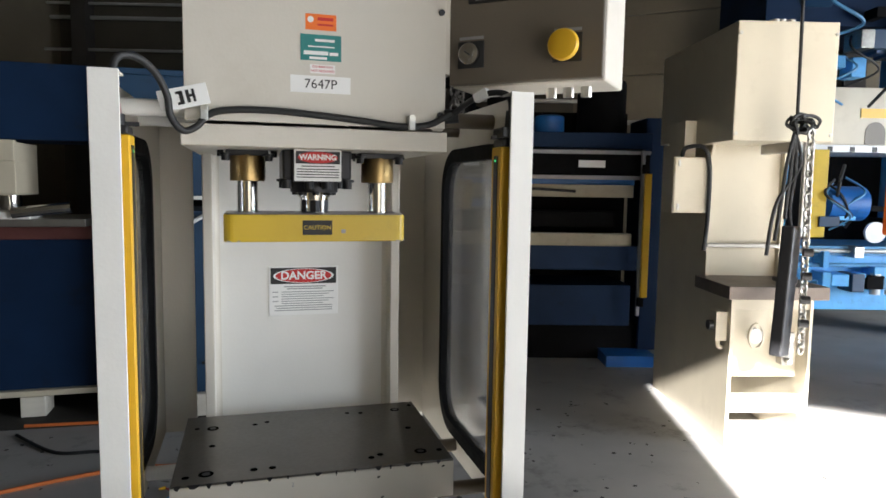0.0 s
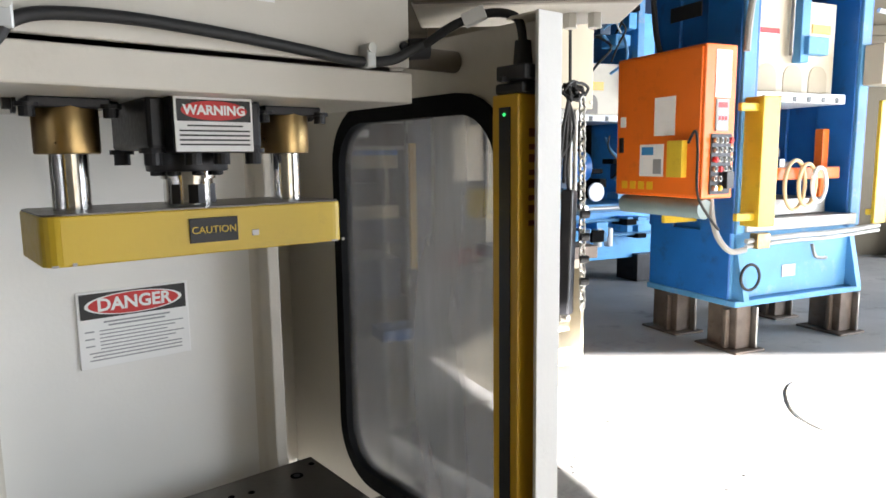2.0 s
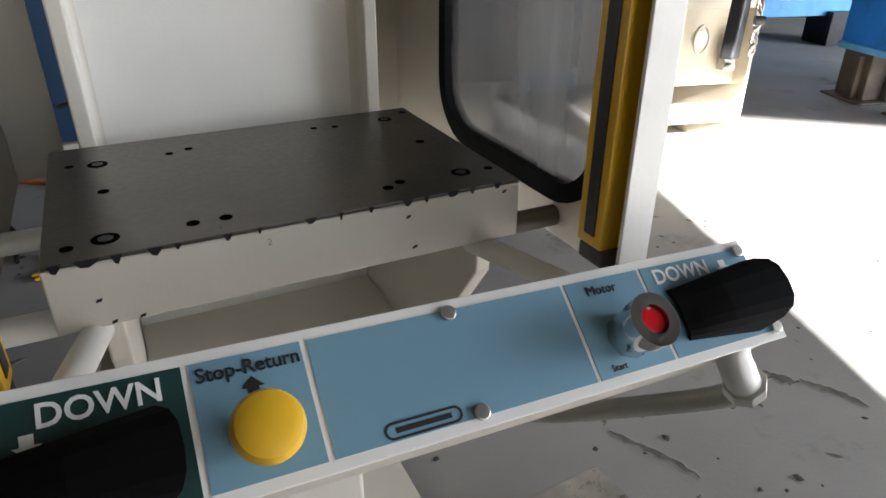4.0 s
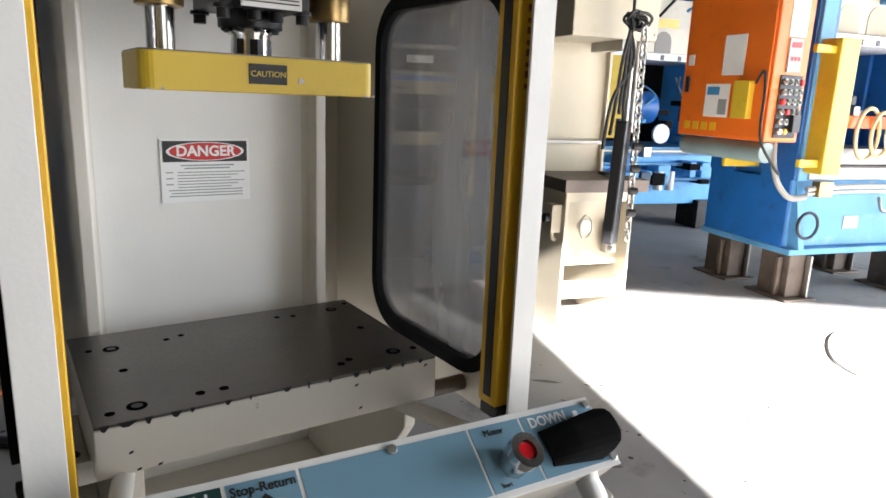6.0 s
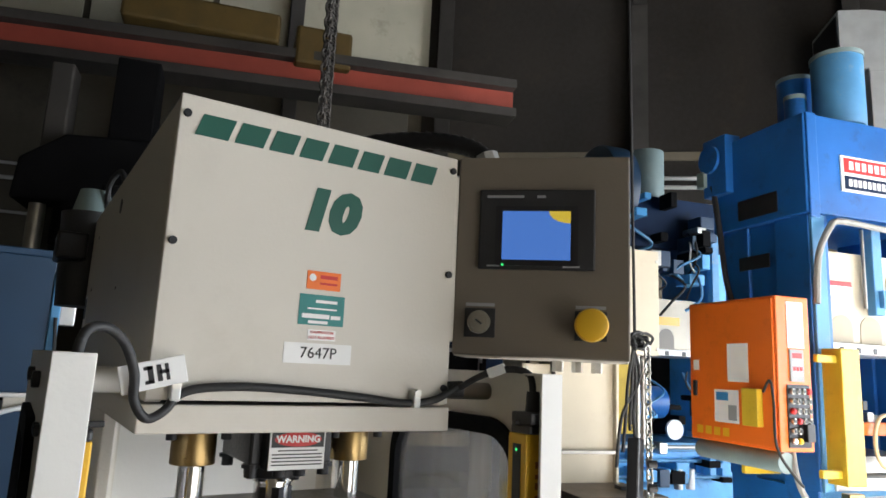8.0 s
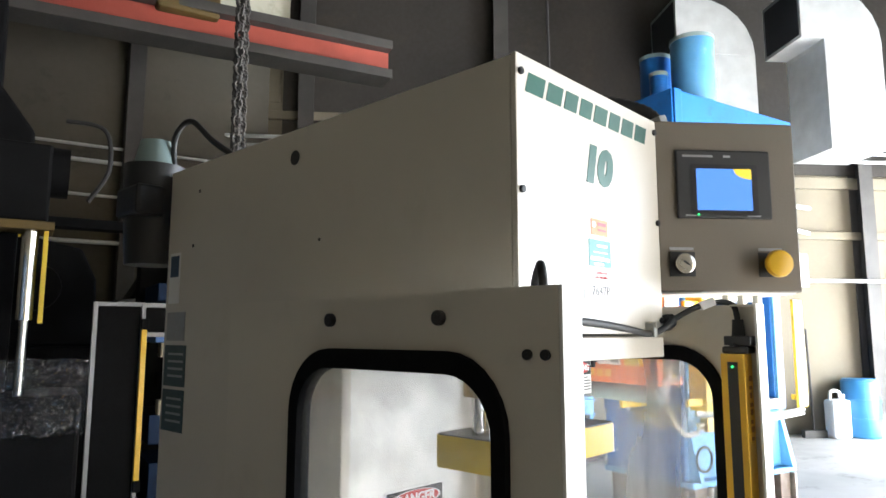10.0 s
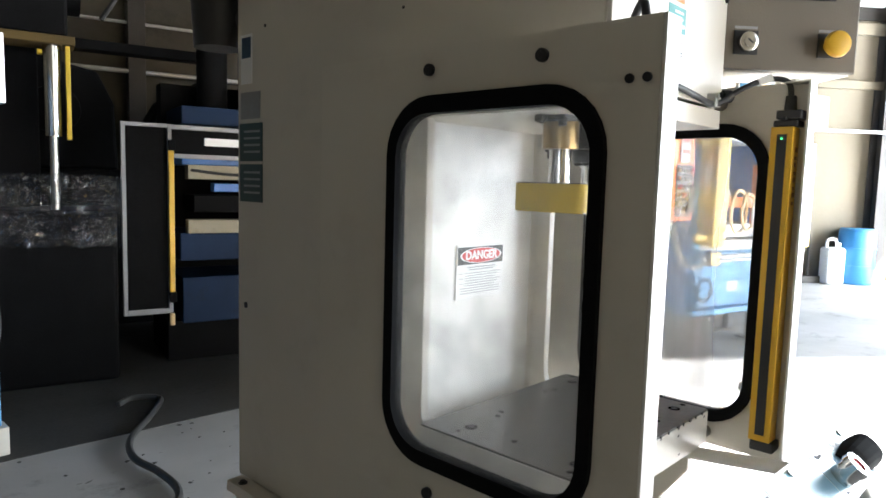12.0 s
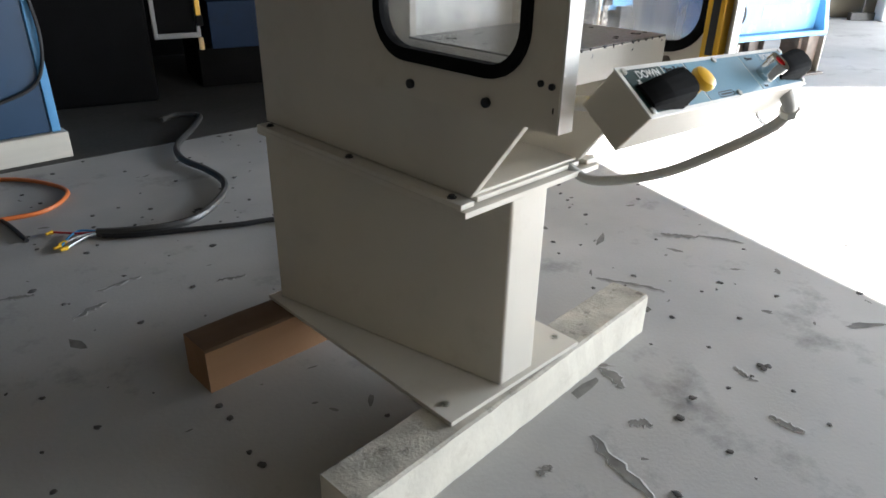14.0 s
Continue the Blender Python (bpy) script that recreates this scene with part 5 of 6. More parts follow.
bb("yellow_rail", -0.42, -0.06, 0.40, 0.44, 1.02, 1.16, material=YELLOW)
cyl("air_cylinder", (-0.46, -0.06, 1.165), (-0.46, 0.84, 1.165), 0.075, GREYPAINT, BPR, seg=24, label="grey-green air cylinder under the cabinet")

# orange cabinet
OC = thing("orange_cabinet", "bright orange electrical cabinet with a black push button panel", "cabinet", BPM @ Matrix.Translation((-0.106, 0.016, -0.080)) @ Matrix.Diagonal((0.871, 1.116, 1.047, 1)))
def oc(nm, *r, material=ORANGE, bev=0.004, label="", parent=None):
    return box(nm, *r, material, parent or OC, bev, label)
oc("body", -0.55, -0.20, -0.14, 0.72, 1.27, 2.33, bev=0.01, label="orange sheet steel body")
D_ = oc("door", -0.568, -0.551, -0.12, 0.70, 1.29, 2.31, bev=0.005, label="orange cabinet door")
oc("door_label", -0.571, -0.567, 0.10, 0.30, 1.72, 2.0, material=WHITES, parent=D_, bev=0)
oc("door_handle", -0.585, -0.566, 0.62, 0.66, 1.60, 1.72, material=BLACK, parent=D_)
oc("instruction_sheet", -0.571, -0.567, 0.20, 0.44, 1.42, 1.66, material=WHITES, parent=D_, bev=0)
oc("sheet_picture", -0.573, -0.570, 0.30, 0.42, 1.58, 1.64, material=BARREL, parent=D_, bev=0)
oc("sheet_picture", -0.573, -0.570, 0.22, 0.30, 1.44, 1.55, material=GREYINK, parent=D_, bev=0)
YB = oc("yellow_box", -0.63, -0.568, -0.02, 0.12, 1.42, 1.68, material=YELLOW, parent=D_)
oc("red_mark", -0.572, -0.567, 0.60, 0.66, 1.80, 1.88, material=WHITES, parent=D_, bev=0)
for k in range(4):
    oc("yellow_label", -0.572, -0.567, 0.30 + 0.09 * k, 0.36 + 0.09 * k, 1.32, 1.38, material=YELLOW2, parent=D_, bev=0)
oc("front_label", -0.44, -0.27, -0.144, -0.139, 1.97, 2.29, material=WHITES, bev=0)
KP = oc("keypad", -0.43, -0.29, -0.152, -0.139, 1.74, 1.96, material=GREYINK)
oc("keypad_display", -0.41, -0.31, -0.154, -0.151, 1.90, 1.935, material=REDS, parent=KP, bev=0)
for i in range(3):
    for j in range(3):
        oc("key", -0.405 + 0.035 * i, -0.38 + 0.035 * i, -0.155, -0.151, 1.78 + 0.035 * j, 1.805 + 0.035 * j, material=REDS if j == 1 else JUG, parent=KP, bev=0.001)
BPN = oc("button_panel", -0.47, -0.24, -0.150, -0.139, 1.30, 1.72, material=BLACKOX, label="black push button panel")
for i in range(4):
    for j in range(6):
        if i > 1 and j < 2:
            continue
        mt = (REDS if (i + j) % 5 == 3 else BLACK) if j != 0 else (YELLOW2 if i == 1 else ZINC)
        bm = cyl_bm((-0.435 + 0.056 * i, -0.150, 1.345 + 0.066 * j), (-0.435 + 0.056 * i, -0.175, 1.345 + 0.066 * j), 0.021, seg=14, bev=0.003)
        pb = part("push_button", bm, ZINC if mt is BLACK else mt, BPN)
        part("button_cap", cyl_bm((-0.435 + 0.056 * i, -0.175, 1.345 + 0.066 * j), (-0.435 + 0.056 * i, -0.182, 1.345 + 0.066 * j), 0.014, seg=12), mt, pb)
oc("selector_box", -0.33, -0.25, -0.19, -0.15, 1.34, 1.46, material=BLACK, parent=BPN)
tube("cabinet_conduit", [(-0.32, -0.05, 1.27), (-0.33, -0.08, 1.12), (-0.28, -0.10, 0.98), (-0.16, -0.12, 0.88), (0.02, -0.12, 0.88)], 0.022, GREYHOSE, OC)
tube("door_cable", [(-0.60, -0.05, 1.66), (-0.60, -0.11, 1.74), (-0.58, -0.12, 1.60), (-0.575, -0.13, 1.3), (-0.45, -0.16, 1.12), (-0.35, -0.15, 1.05)], 0.010, RUBBER, OC)

# second blue press further back
SKYBLUE = mat("light_machine_blue", (0.09, 0.40, 0.80), 0.42, var=0.2, scale=3, stain=(0.02, 0.08, 0.2), stain_amt=0.5)
BP2 = thing("blue_press", "bright blue press with pipes, gauges and a cream slide behind", "press", Matrix.Translation((6.05, 4.60, 0)) @ pose(0, 0, 0, 0, 0, -15))
def b2(nm, *r, material=SKYBLUE, bev=0.008, label=""):
    return box(nm, *r, material, BP2, bev, label)
b2("crown", -0.8, 1.6, 0.05, 1.2, 3.3, 3.95, material=NAVY)
for x in (-0.75, 1.15):
    b2("upright", x, x + 0.3, 0.05, 1.1, 0.3, 3.3)
b2("light_post", 1.02, 1.12, -0.1, 0.0, 2.3, 3.5, material=BLUE2)
b2("bed", -0.7, 1.4, 0.0, 1.1, 0.30, 0.90)
b2("bed_top", -0.7, 1.4, -0.1, 1.1, 0.90, 1.0, material=BLUE2)
SL2 = b2("slide", -0.42, 1.12, 0.08, 1.0, 2.07, 2.68, material=CREAM2)
b2("slide_plate", -0.45, 1.14, 0.03, 1.0, 1.99, 2.07, material=JUG)
for k in range(6):
    part("t_slot", box_bm(-0.3 + 0.24 * k, -0.25 + 0.24 * k, 0.024, 0.04, 1.995, 2.05, 0), BLACK, SL2)
# recess drawn flat, its shade painted in with taupe
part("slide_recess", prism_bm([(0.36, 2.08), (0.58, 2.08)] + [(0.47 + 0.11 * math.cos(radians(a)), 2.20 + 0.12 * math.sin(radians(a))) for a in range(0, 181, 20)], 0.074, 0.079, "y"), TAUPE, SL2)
b2("number_label", 0.30, 0.66, 0.072, 0.079, 2.36, 2.46, material=YELLOW2, bev=0)
b2("yellow_guard", -0.40, -0.20, -0.25, -0.18, 1.1, 2.0, material=YELLOW)
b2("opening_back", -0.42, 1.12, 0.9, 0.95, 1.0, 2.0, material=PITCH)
random.seed(21)
for k in range(46):
    x, z = random.uniform(-0.3, 1.05), random.choice((random.uniform(1.02, 1.7), random.uniform(2.7, 3.6), random.uniform(2.7, 3.9), random.uniform(0.5, 0.9)))
    w, h = random.uniform(0.05, 0.22), random.uniform(0.05, 0.2)
    part("machine_fitting", box_bm(x, x + w, -0.18 - 0.1 * random.random(), 0.02, z, z + h, 0.01), random.choice((SKYBLUE, SKYBLUE, BLUE2, PITCH, PITCH, STEELBLUE, ZINC)), BP2)
for k in range(18):
    x, z = random.uniform(-0.2, 1.1), random.choice((random.uniform(1.3, 1.9), random.uniform(2.9, 3.7)))
    tube("hydraulic_hose", [(x, -0.12, z), (x + random.uniform(-.2, .2), -0.28, z - 0.15), (x + random.uniform(-.25, .25), -0.24, z - 0.35), (x + random.uniform(-.25, .25), -0.1, z - 0.5)], random.uniform(0.010, 0.018), random.choice((RUBBER, BLUE2, GALV)), BP2)
for z in (0.62, 0.80, 0.95):
    cyl("bed_pipe", (-0.7, -0.12, z), (1.3, -0.12, z), 0.022, GALV if z > 0.9 else BLUE2, BP2)
cyl("pressure_gauge", (0.31, -0.26, 1.16), (0.31, -0.29, 1.16), 0.11, JUG, BP2, seg=28, label="round white pressure gauge")
cyl("blue_motor", (-0.15, -0.1, 1.45), (0.25, -0.1, 1.45), 0.18, BLUE, BP2, seg=24)
for x in (0.42, 0.58):
    cyl("filter_bowl", (x, -0.18, 0.5), (x, -0.18, 0.72), 0.05, JUG, BP2)
for x in (-0.75, 1.1):
    b2("foot", x, x + 0.4, -0.1, 0.3, 0.0, 0.35, material=BLACKOX)
cyl("air_tank", (0.36, 0.3, 3.95), (0.36, 0.3, 4.6), 0.22, GREYPAINT, BP2, seg=24, bev=0.02)
cyl("flywheel", (-0.45, 0.25, 4.0), (-0.1, 0.25, 4.0), 0.55, STEELBLUE, BP2, seg=36, bev=0.04, label="dark blue flywheel guard")

# darker than ALU and CREAM2, for the guarded press
DULLALU = mat("dull_aluminium", (0.30, 0.30, 0.31), 0.6, metal=0.3, var=0.1)
DULLCREAM = mat("dull_cream_paint", (0.30, 0.265, 0.19), 0.6, var=0.15, stain=(0.12, 0.10, 0.07), stain_amt=0.5)
# ---- wide dark blue press with the guard frame ----
RM = Matrix.Translation((1.29, 4.65, 0)) @ pose(0, 0, 0, 0, 0, -15)
RB = thing("guarded_press", "wide dark blue press with light curtains and pale beams", "press", RM)
def rb(nm, *r, material=NAVY, bev=0.006, label="", parent=None):
    return box(nm, *r, material, parent or RB, bev, label)
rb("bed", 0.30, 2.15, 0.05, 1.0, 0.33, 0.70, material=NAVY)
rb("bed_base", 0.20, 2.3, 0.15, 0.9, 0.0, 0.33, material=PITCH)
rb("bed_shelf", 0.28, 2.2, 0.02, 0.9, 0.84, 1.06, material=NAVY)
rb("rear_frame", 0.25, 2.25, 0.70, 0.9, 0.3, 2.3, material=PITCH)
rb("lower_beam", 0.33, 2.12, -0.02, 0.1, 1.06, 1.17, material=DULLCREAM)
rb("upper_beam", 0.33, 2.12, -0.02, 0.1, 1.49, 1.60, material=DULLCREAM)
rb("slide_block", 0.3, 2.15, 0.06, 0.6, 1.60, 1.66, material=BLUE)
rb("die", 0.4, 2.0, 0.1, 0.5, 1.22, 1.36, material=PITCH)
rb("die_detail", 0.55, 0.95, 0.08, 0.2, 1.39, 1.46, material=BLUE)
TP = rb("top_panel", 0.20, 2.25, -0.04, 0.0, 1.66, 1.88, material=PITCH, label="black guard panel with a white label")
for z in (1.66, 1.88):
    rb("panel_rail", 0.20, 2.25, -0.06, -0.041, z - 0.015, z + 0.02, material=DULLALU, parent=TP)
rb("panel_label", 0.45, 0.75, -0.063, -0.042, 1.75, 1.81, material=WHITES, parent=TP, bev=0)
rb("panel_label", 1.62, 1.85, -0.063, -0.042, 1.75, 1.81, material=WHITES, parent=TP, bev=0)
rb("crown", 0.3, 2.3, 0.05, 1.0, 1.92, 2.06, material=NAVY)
for k, (x0, z0, w, h) in enumerate(((0.5, 2.06, 0.25, 0.55), (0.85, 2.06, 0.3, 0.7), (1.3, 2.06, 0.28, 0.18), (1.7, 2.06, 0.45, 0.5))):
    cyl("motor_housing", (x0 + w / 2, 0.45, z0), (x0 + w / 2, 0.45, z0 + h), w / 2, PITCH if k != 2 else BLUE, RB, bev=0.03)
for x in (0.17, 2.16):
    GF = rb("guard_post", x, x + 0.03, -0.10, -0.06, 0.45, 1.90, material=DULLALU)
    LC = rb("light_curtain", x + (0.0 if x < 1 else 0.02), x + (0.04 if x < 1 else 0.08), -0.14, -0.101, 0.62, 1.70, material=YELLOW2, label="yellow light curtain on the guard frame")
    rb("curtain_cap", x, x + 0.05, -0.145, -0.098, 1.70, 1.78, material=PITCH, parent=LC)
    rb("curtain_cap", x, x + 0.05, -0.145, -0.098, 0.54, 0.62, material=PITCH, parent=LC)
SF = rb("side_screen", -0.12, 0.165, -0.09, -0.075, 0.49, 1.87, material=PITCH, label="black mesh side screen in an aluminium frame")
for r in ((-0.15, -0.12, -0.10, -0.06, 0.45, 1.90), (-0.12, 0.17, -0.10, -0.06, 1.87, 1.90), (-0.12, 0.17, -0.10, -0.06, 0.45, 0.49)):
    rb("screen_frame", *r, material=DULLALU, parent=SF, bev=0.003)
cyl("cable_end", (0.19, -0.11, 0.45), (0.19, -0.11, 0.36), 0.02, CREAMHOSE, RB)
tube("beam_cable", [(0.35, -0.03, 1.56), (0.7, -0.05, 1.53), (1.1, -0.04, 1.56), (1.6, -0.05, 1.54)], 0.012, RUBBER, RB)
rb("printed_label", 0.95, 1.06, 0.012, 0.02, 0.95, 1.02, material=WHITES, bev=0)
rb("right_foot", 1.9, 2.35, -0.15, 0.4, 0.0, 0.10, material=BLUE)
rb("right_post", 2.25, 2.5, 0.1, 0.6, 0.1, 2.2, material=NAVY)

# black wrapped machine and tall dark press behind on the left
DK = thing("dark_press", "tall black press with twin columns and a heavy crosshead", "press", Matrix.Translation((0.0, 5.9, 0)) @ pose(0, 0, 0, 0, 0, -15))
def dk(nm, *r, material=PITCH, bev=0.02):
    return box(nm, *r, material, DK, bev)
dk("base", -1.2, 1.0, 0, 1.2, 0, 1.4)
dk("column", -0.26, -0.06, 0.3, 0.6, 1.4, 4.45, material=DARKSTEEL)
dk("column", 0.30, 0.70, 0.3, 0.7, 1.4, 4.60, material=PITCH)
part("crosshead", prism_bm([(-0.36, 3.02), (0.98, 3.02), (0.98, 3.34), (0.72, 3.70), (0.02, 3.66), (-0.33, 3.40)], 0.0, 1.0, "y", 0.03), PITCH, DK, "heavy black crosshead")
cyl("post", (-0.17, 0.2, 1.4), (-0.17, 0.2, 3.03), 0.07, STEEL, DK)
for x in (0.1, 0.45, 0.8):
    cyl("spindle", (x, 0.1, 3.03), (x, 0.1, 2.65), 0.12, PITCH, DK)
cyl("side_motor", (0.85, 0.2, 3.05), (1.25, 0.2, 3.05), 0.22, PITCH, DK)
tube("motor_cable", [(1.2, 0.1, 3.5), (1.5, 0.05, 3.45), (1.55, 0.05, 3.1), (1.4, 0.05, 2.8)], 0.02, RUBBER, DK)
dk("yellow_strip", 0.5, 1.0, -0.05, 0.0, 2.45, 2.55, material=YELLOW)

WM = thing("wrapped_machine", "black machine in clear plastic wrap with a chrome cylinder", "machine", Matrix.Translation((0.67, 4.62, 0)) @ pose(0, 0, 0, 0, 0, -15))
part("body", box_bm(-0.42, 0.40, 0.0, 0.8, 0.0, 1.25, 0.03), PITCH, WM)
cyl("cylinder", (0.02, 0.1, 1.76), (0.02, 0.1, 2.4), 0.055, CHROME, WM)
part("yellow_trim", box_bm(0.10, 0.13, 0.05, 0.10, 1.74, 2.4, 0.004), YELLOW, WM)
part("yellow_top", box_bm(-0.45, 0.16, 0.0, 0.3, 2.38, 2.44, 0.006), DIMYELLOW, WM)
part("upper_head", box_bm(-0.42, 0.12, 0.05, 0.7, 2.442, 3.0, 0.02), PITCH, WM)
part("rear_column", box_bm(-0.42, -0.06, 0.45, 0.78, 1.255, 2.44, 0.01), PITCH, WM)
cyl("piston_rod", (0.02, 0.1, 1.25), (0.02, 0.1, 1.76), 0.028, ZINC, WM)
bm = bmesh.new()
random.seed(3)
g = []
for j in range(31):
    row = []
    for i in range(53):
        x, z = -0.44 + 0.86 * i / 52, 1.0 + 0.5 * j / 30
        fold = (1 - abs(noise.noise((x * 7, z * 9, 2.0)))) ** 4 * 0.07 + (1 - abs(noise.noise((x * 19, z * 15, 5.0)))) ** 5 * 0.03
        row.append(bm.verts.new((x, -0.03 - fold, z + 0.02 * noise.noise((x * 9, 1.0, 4.0)))))
    g.append(row)
for a, b in zip(g, g[1:]):
    for k in range(52):
        bm.faces.new((a[k], a[k + 1], b[k + 1], b[k]))
part("plastic_wrap", bm, WRAP, WM, "crumpled clear plastic wrap")

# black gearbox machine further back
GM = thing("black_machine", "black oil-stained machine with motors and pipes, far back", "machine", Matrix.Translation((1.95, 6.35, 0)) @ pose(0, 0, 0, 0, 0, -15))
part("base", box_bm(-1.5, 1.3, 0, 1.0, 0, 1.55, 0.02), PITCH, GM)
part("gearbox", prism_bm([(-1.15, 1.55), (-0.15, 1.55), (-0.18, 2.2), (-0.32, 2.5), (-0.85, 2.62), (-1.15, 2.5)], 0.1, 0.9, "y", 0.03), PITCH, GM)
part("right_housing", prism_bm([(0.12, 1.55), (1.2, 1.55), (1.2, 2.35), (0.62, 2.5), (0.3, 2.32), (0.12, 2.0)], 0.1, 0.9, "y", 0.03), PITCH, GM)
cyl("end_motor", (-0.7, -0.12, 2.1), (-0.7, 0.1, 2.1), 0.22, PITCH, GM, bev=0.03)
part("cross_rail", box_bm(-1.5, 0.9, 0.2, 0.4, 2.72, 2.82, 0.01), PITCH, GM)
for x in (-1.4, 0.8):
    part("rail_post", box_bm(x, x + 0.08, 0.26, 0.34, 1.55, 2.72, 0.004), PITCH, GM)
tube("oil_pipe", [(-0.1, -0.03, 1.6), (-0.05, -0.06, 1.9), (0.1, -0.06, 2.0), (0.5, -0.05, 1.95), (0.8, -0.03, 1.6)], 0.012, STEEL, GM)

# ---- blue grey machine on a wooden pallet ----
LM = thing("blue_machine", "grey-blue machine cabinet standing on a wooden skid", "machine", Matrix.Translation((0.02, 3.55, 0)))
def lm(nm, *r, material=STEELBLUE, bev=0.006, label="", parent=None):
    return box(nm, *r, material, parent or LM, bev, label)
lm("lower_cabinet", -0.75, 0.0, 0.0, 0.9, 0.16, 1.38, label="grey-blue painted cabinet")
lm("upper_cabinet", -0.75, 0.0, 0.0, 0.9, 1.48, 2.24, label="grey-blue painted cabinet")
lm("cabinet_ledge", -0.76, 0.03, -0.03, 0.9, 1.455, 1.48, material=WHITEP)
for x_ in (-0.62, -0.16):
    lm("spacer_block", x_, x_ + 0.12, 0.02, 0.6, 1.38, 1.455, material=PINE)
lm("cabinet_post", 0.001, 0.05, -0.01, 0.25, 0.16, 2.16, material=BLUE2)
lm("cabinet_top", -0.76, 0.01, -0.01, 0.91, 2.24, 2.28)
lm("side_switch", 0.05, 0.13, 0.02, 0.12, 1.86, 2.22, material=ALU)
tube("strap", [(0.03, -0.03, 1.9), (0.055, -0.03, 1.5), (0.02, -0.02, 1.1), (0.05, -0.03, 0.7), (-0.02, -0.02, 0.45), (-0.25, -0.02, 0.36)], 0.010, RUBBER, LM)
tube("packing_strap", [(0.01, -0.02, 1.42), (-0.2, -0.03, 1.36), (-0.5, -0.03, 1.18), (-0.74, -0.02, 1.05)], 0.014, JUG, LM)
lm("lower_bed", -3.6, -0.76, 0.25, 1.1, 0.14, 1.18, material=NAVY, label="dark blue machine bed")
lm("bed_cap", -3.6, -0.76, 0.22, 1.1, 1.18, 1.27, material=mat("rust_red_edge", (0.10, 0.03, 0.025), 0.6))
lm("bed_table", -3.2, -0.95, 0.10, 0.8, 1.27, 1.32, material=STEEL)
lm("cross_beam", -3.6, -0.60, 0.15, 0.7, 1.82, 2.30, material=NAVY)
lm("spindle_head", -2.0, -1.32, 0.05, 0.5, 1.47, 1.80, material=CREAM2)
lm("spindle_block", -1.55, -1.30, -0.02, 0.2, 1.48, 1.68, material=CREAM2)
lm("spindle_plate", -1.45, -1.31, 0.0, 0.05, 1.68, 1.81, material=CREAM2)
cyl("spindle", (-1.42, 0.25, 1.32), (-1.42, 0.25, 1.48), 0.07, CHROME, LM)
cyl("vise_screw", (-1.35, 0.05, 1.36), (-1.02, 0.05, 1.40), 0.035, CHROME, LM)
lm("vise", -1.75, -1.25, 0.05, 0.3, 1.32, 1.37, material=WHITEP)
lm("bed_sill", -3.6, -0.80, 0.2, 0.26, 0.14, 0.18, material=CREAM2)
SK = thing("wooden_skid", "rough pale timber skid under the blue machine", "skid", Matrix.Translation((0.02, 3.55, 0)))
for r in ((-0.75, 0.08, -0.03, 0.10, 0.0, 0.155), (-0.75, 0.08, 0.75, 0.9, 0.0, 0.155), (-1.4, -1.25, 0.2, 0.4, 0.0, 0.138), (-3.2, -3.0, 0.2, 0.4, 0.0, 0.138)):
    box("skid_timber", *r, PINE, SK, 0.006)

# ---- hoist, chains, pulleys ----
HO = thing("chain_hoist", "yellow chain hoist with hanging steel chains", "hoist", Matrix.Translation((1.40, 3.20, 0)))
for dx, dy in ((0, 0), (0.05, 0.03), (0.02, 0.06), (0.07, 0.09)):
    part("load_chain", chain_bm((dx, dy, 5.2), (dx * 1.1, dy, 1.6), 0.075, 0.010, 30 * dx * 20), DARKSTEEL, HO, "hanging steel chain")
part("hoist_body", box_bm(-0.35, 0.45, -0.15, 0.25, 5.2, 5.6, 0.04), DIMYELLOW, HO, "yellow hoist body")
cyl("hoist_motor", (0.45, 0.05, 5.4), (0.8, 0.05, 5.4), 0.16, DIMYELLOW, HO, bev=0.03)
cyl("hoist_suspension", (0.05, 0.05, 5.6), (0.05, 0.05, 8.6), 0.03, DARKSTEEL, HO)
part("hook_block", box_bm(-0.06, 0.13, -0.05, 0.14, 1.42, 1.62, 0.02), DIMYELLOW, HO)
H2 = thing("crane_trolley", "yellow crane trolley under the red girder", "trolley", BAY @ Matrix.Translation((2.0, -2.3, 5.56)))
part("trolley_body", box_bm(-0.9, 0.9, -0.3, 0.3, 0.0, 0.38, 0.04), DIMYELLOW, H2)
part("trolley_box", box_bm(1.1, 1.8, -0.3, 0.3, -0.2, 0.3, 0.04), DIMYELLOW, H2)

# ---- ducts and things at the far wall ----
def duct(a, b):
    D = thing("air_duct", "bent galvanised air duct with a dark square mouth", "duct", HALL @ Matrix.Translation((a, b, 0)))
    part("duct_riser", box_bm(0.0, 0.9, 0, 0.9, 4.3, 5.9, 0.01), GALV, D)
    poly = [(0.0, 5.9), (0.9, 5.9)] + [(0.9 * math.cos(radians(t)), 5.9 + 0.9 * math.sin(radians(t))) for t in range(15, 91, 15)] + [(-0.35, 6.8), (-0.35, 5.95), (0.0, 5.95)]
    part("duct_elbow", prism_bm(poly, 0.0, 0.9, "y", 0.004), GALV, D)
    part("duct_mouth", box_bm(-0.36, -0.351, 0.05, 0.85, 6.0, 6.74, 0), BLACK, D)
duct(-1.6, -2.2)
duct(-3.2, -1.6)
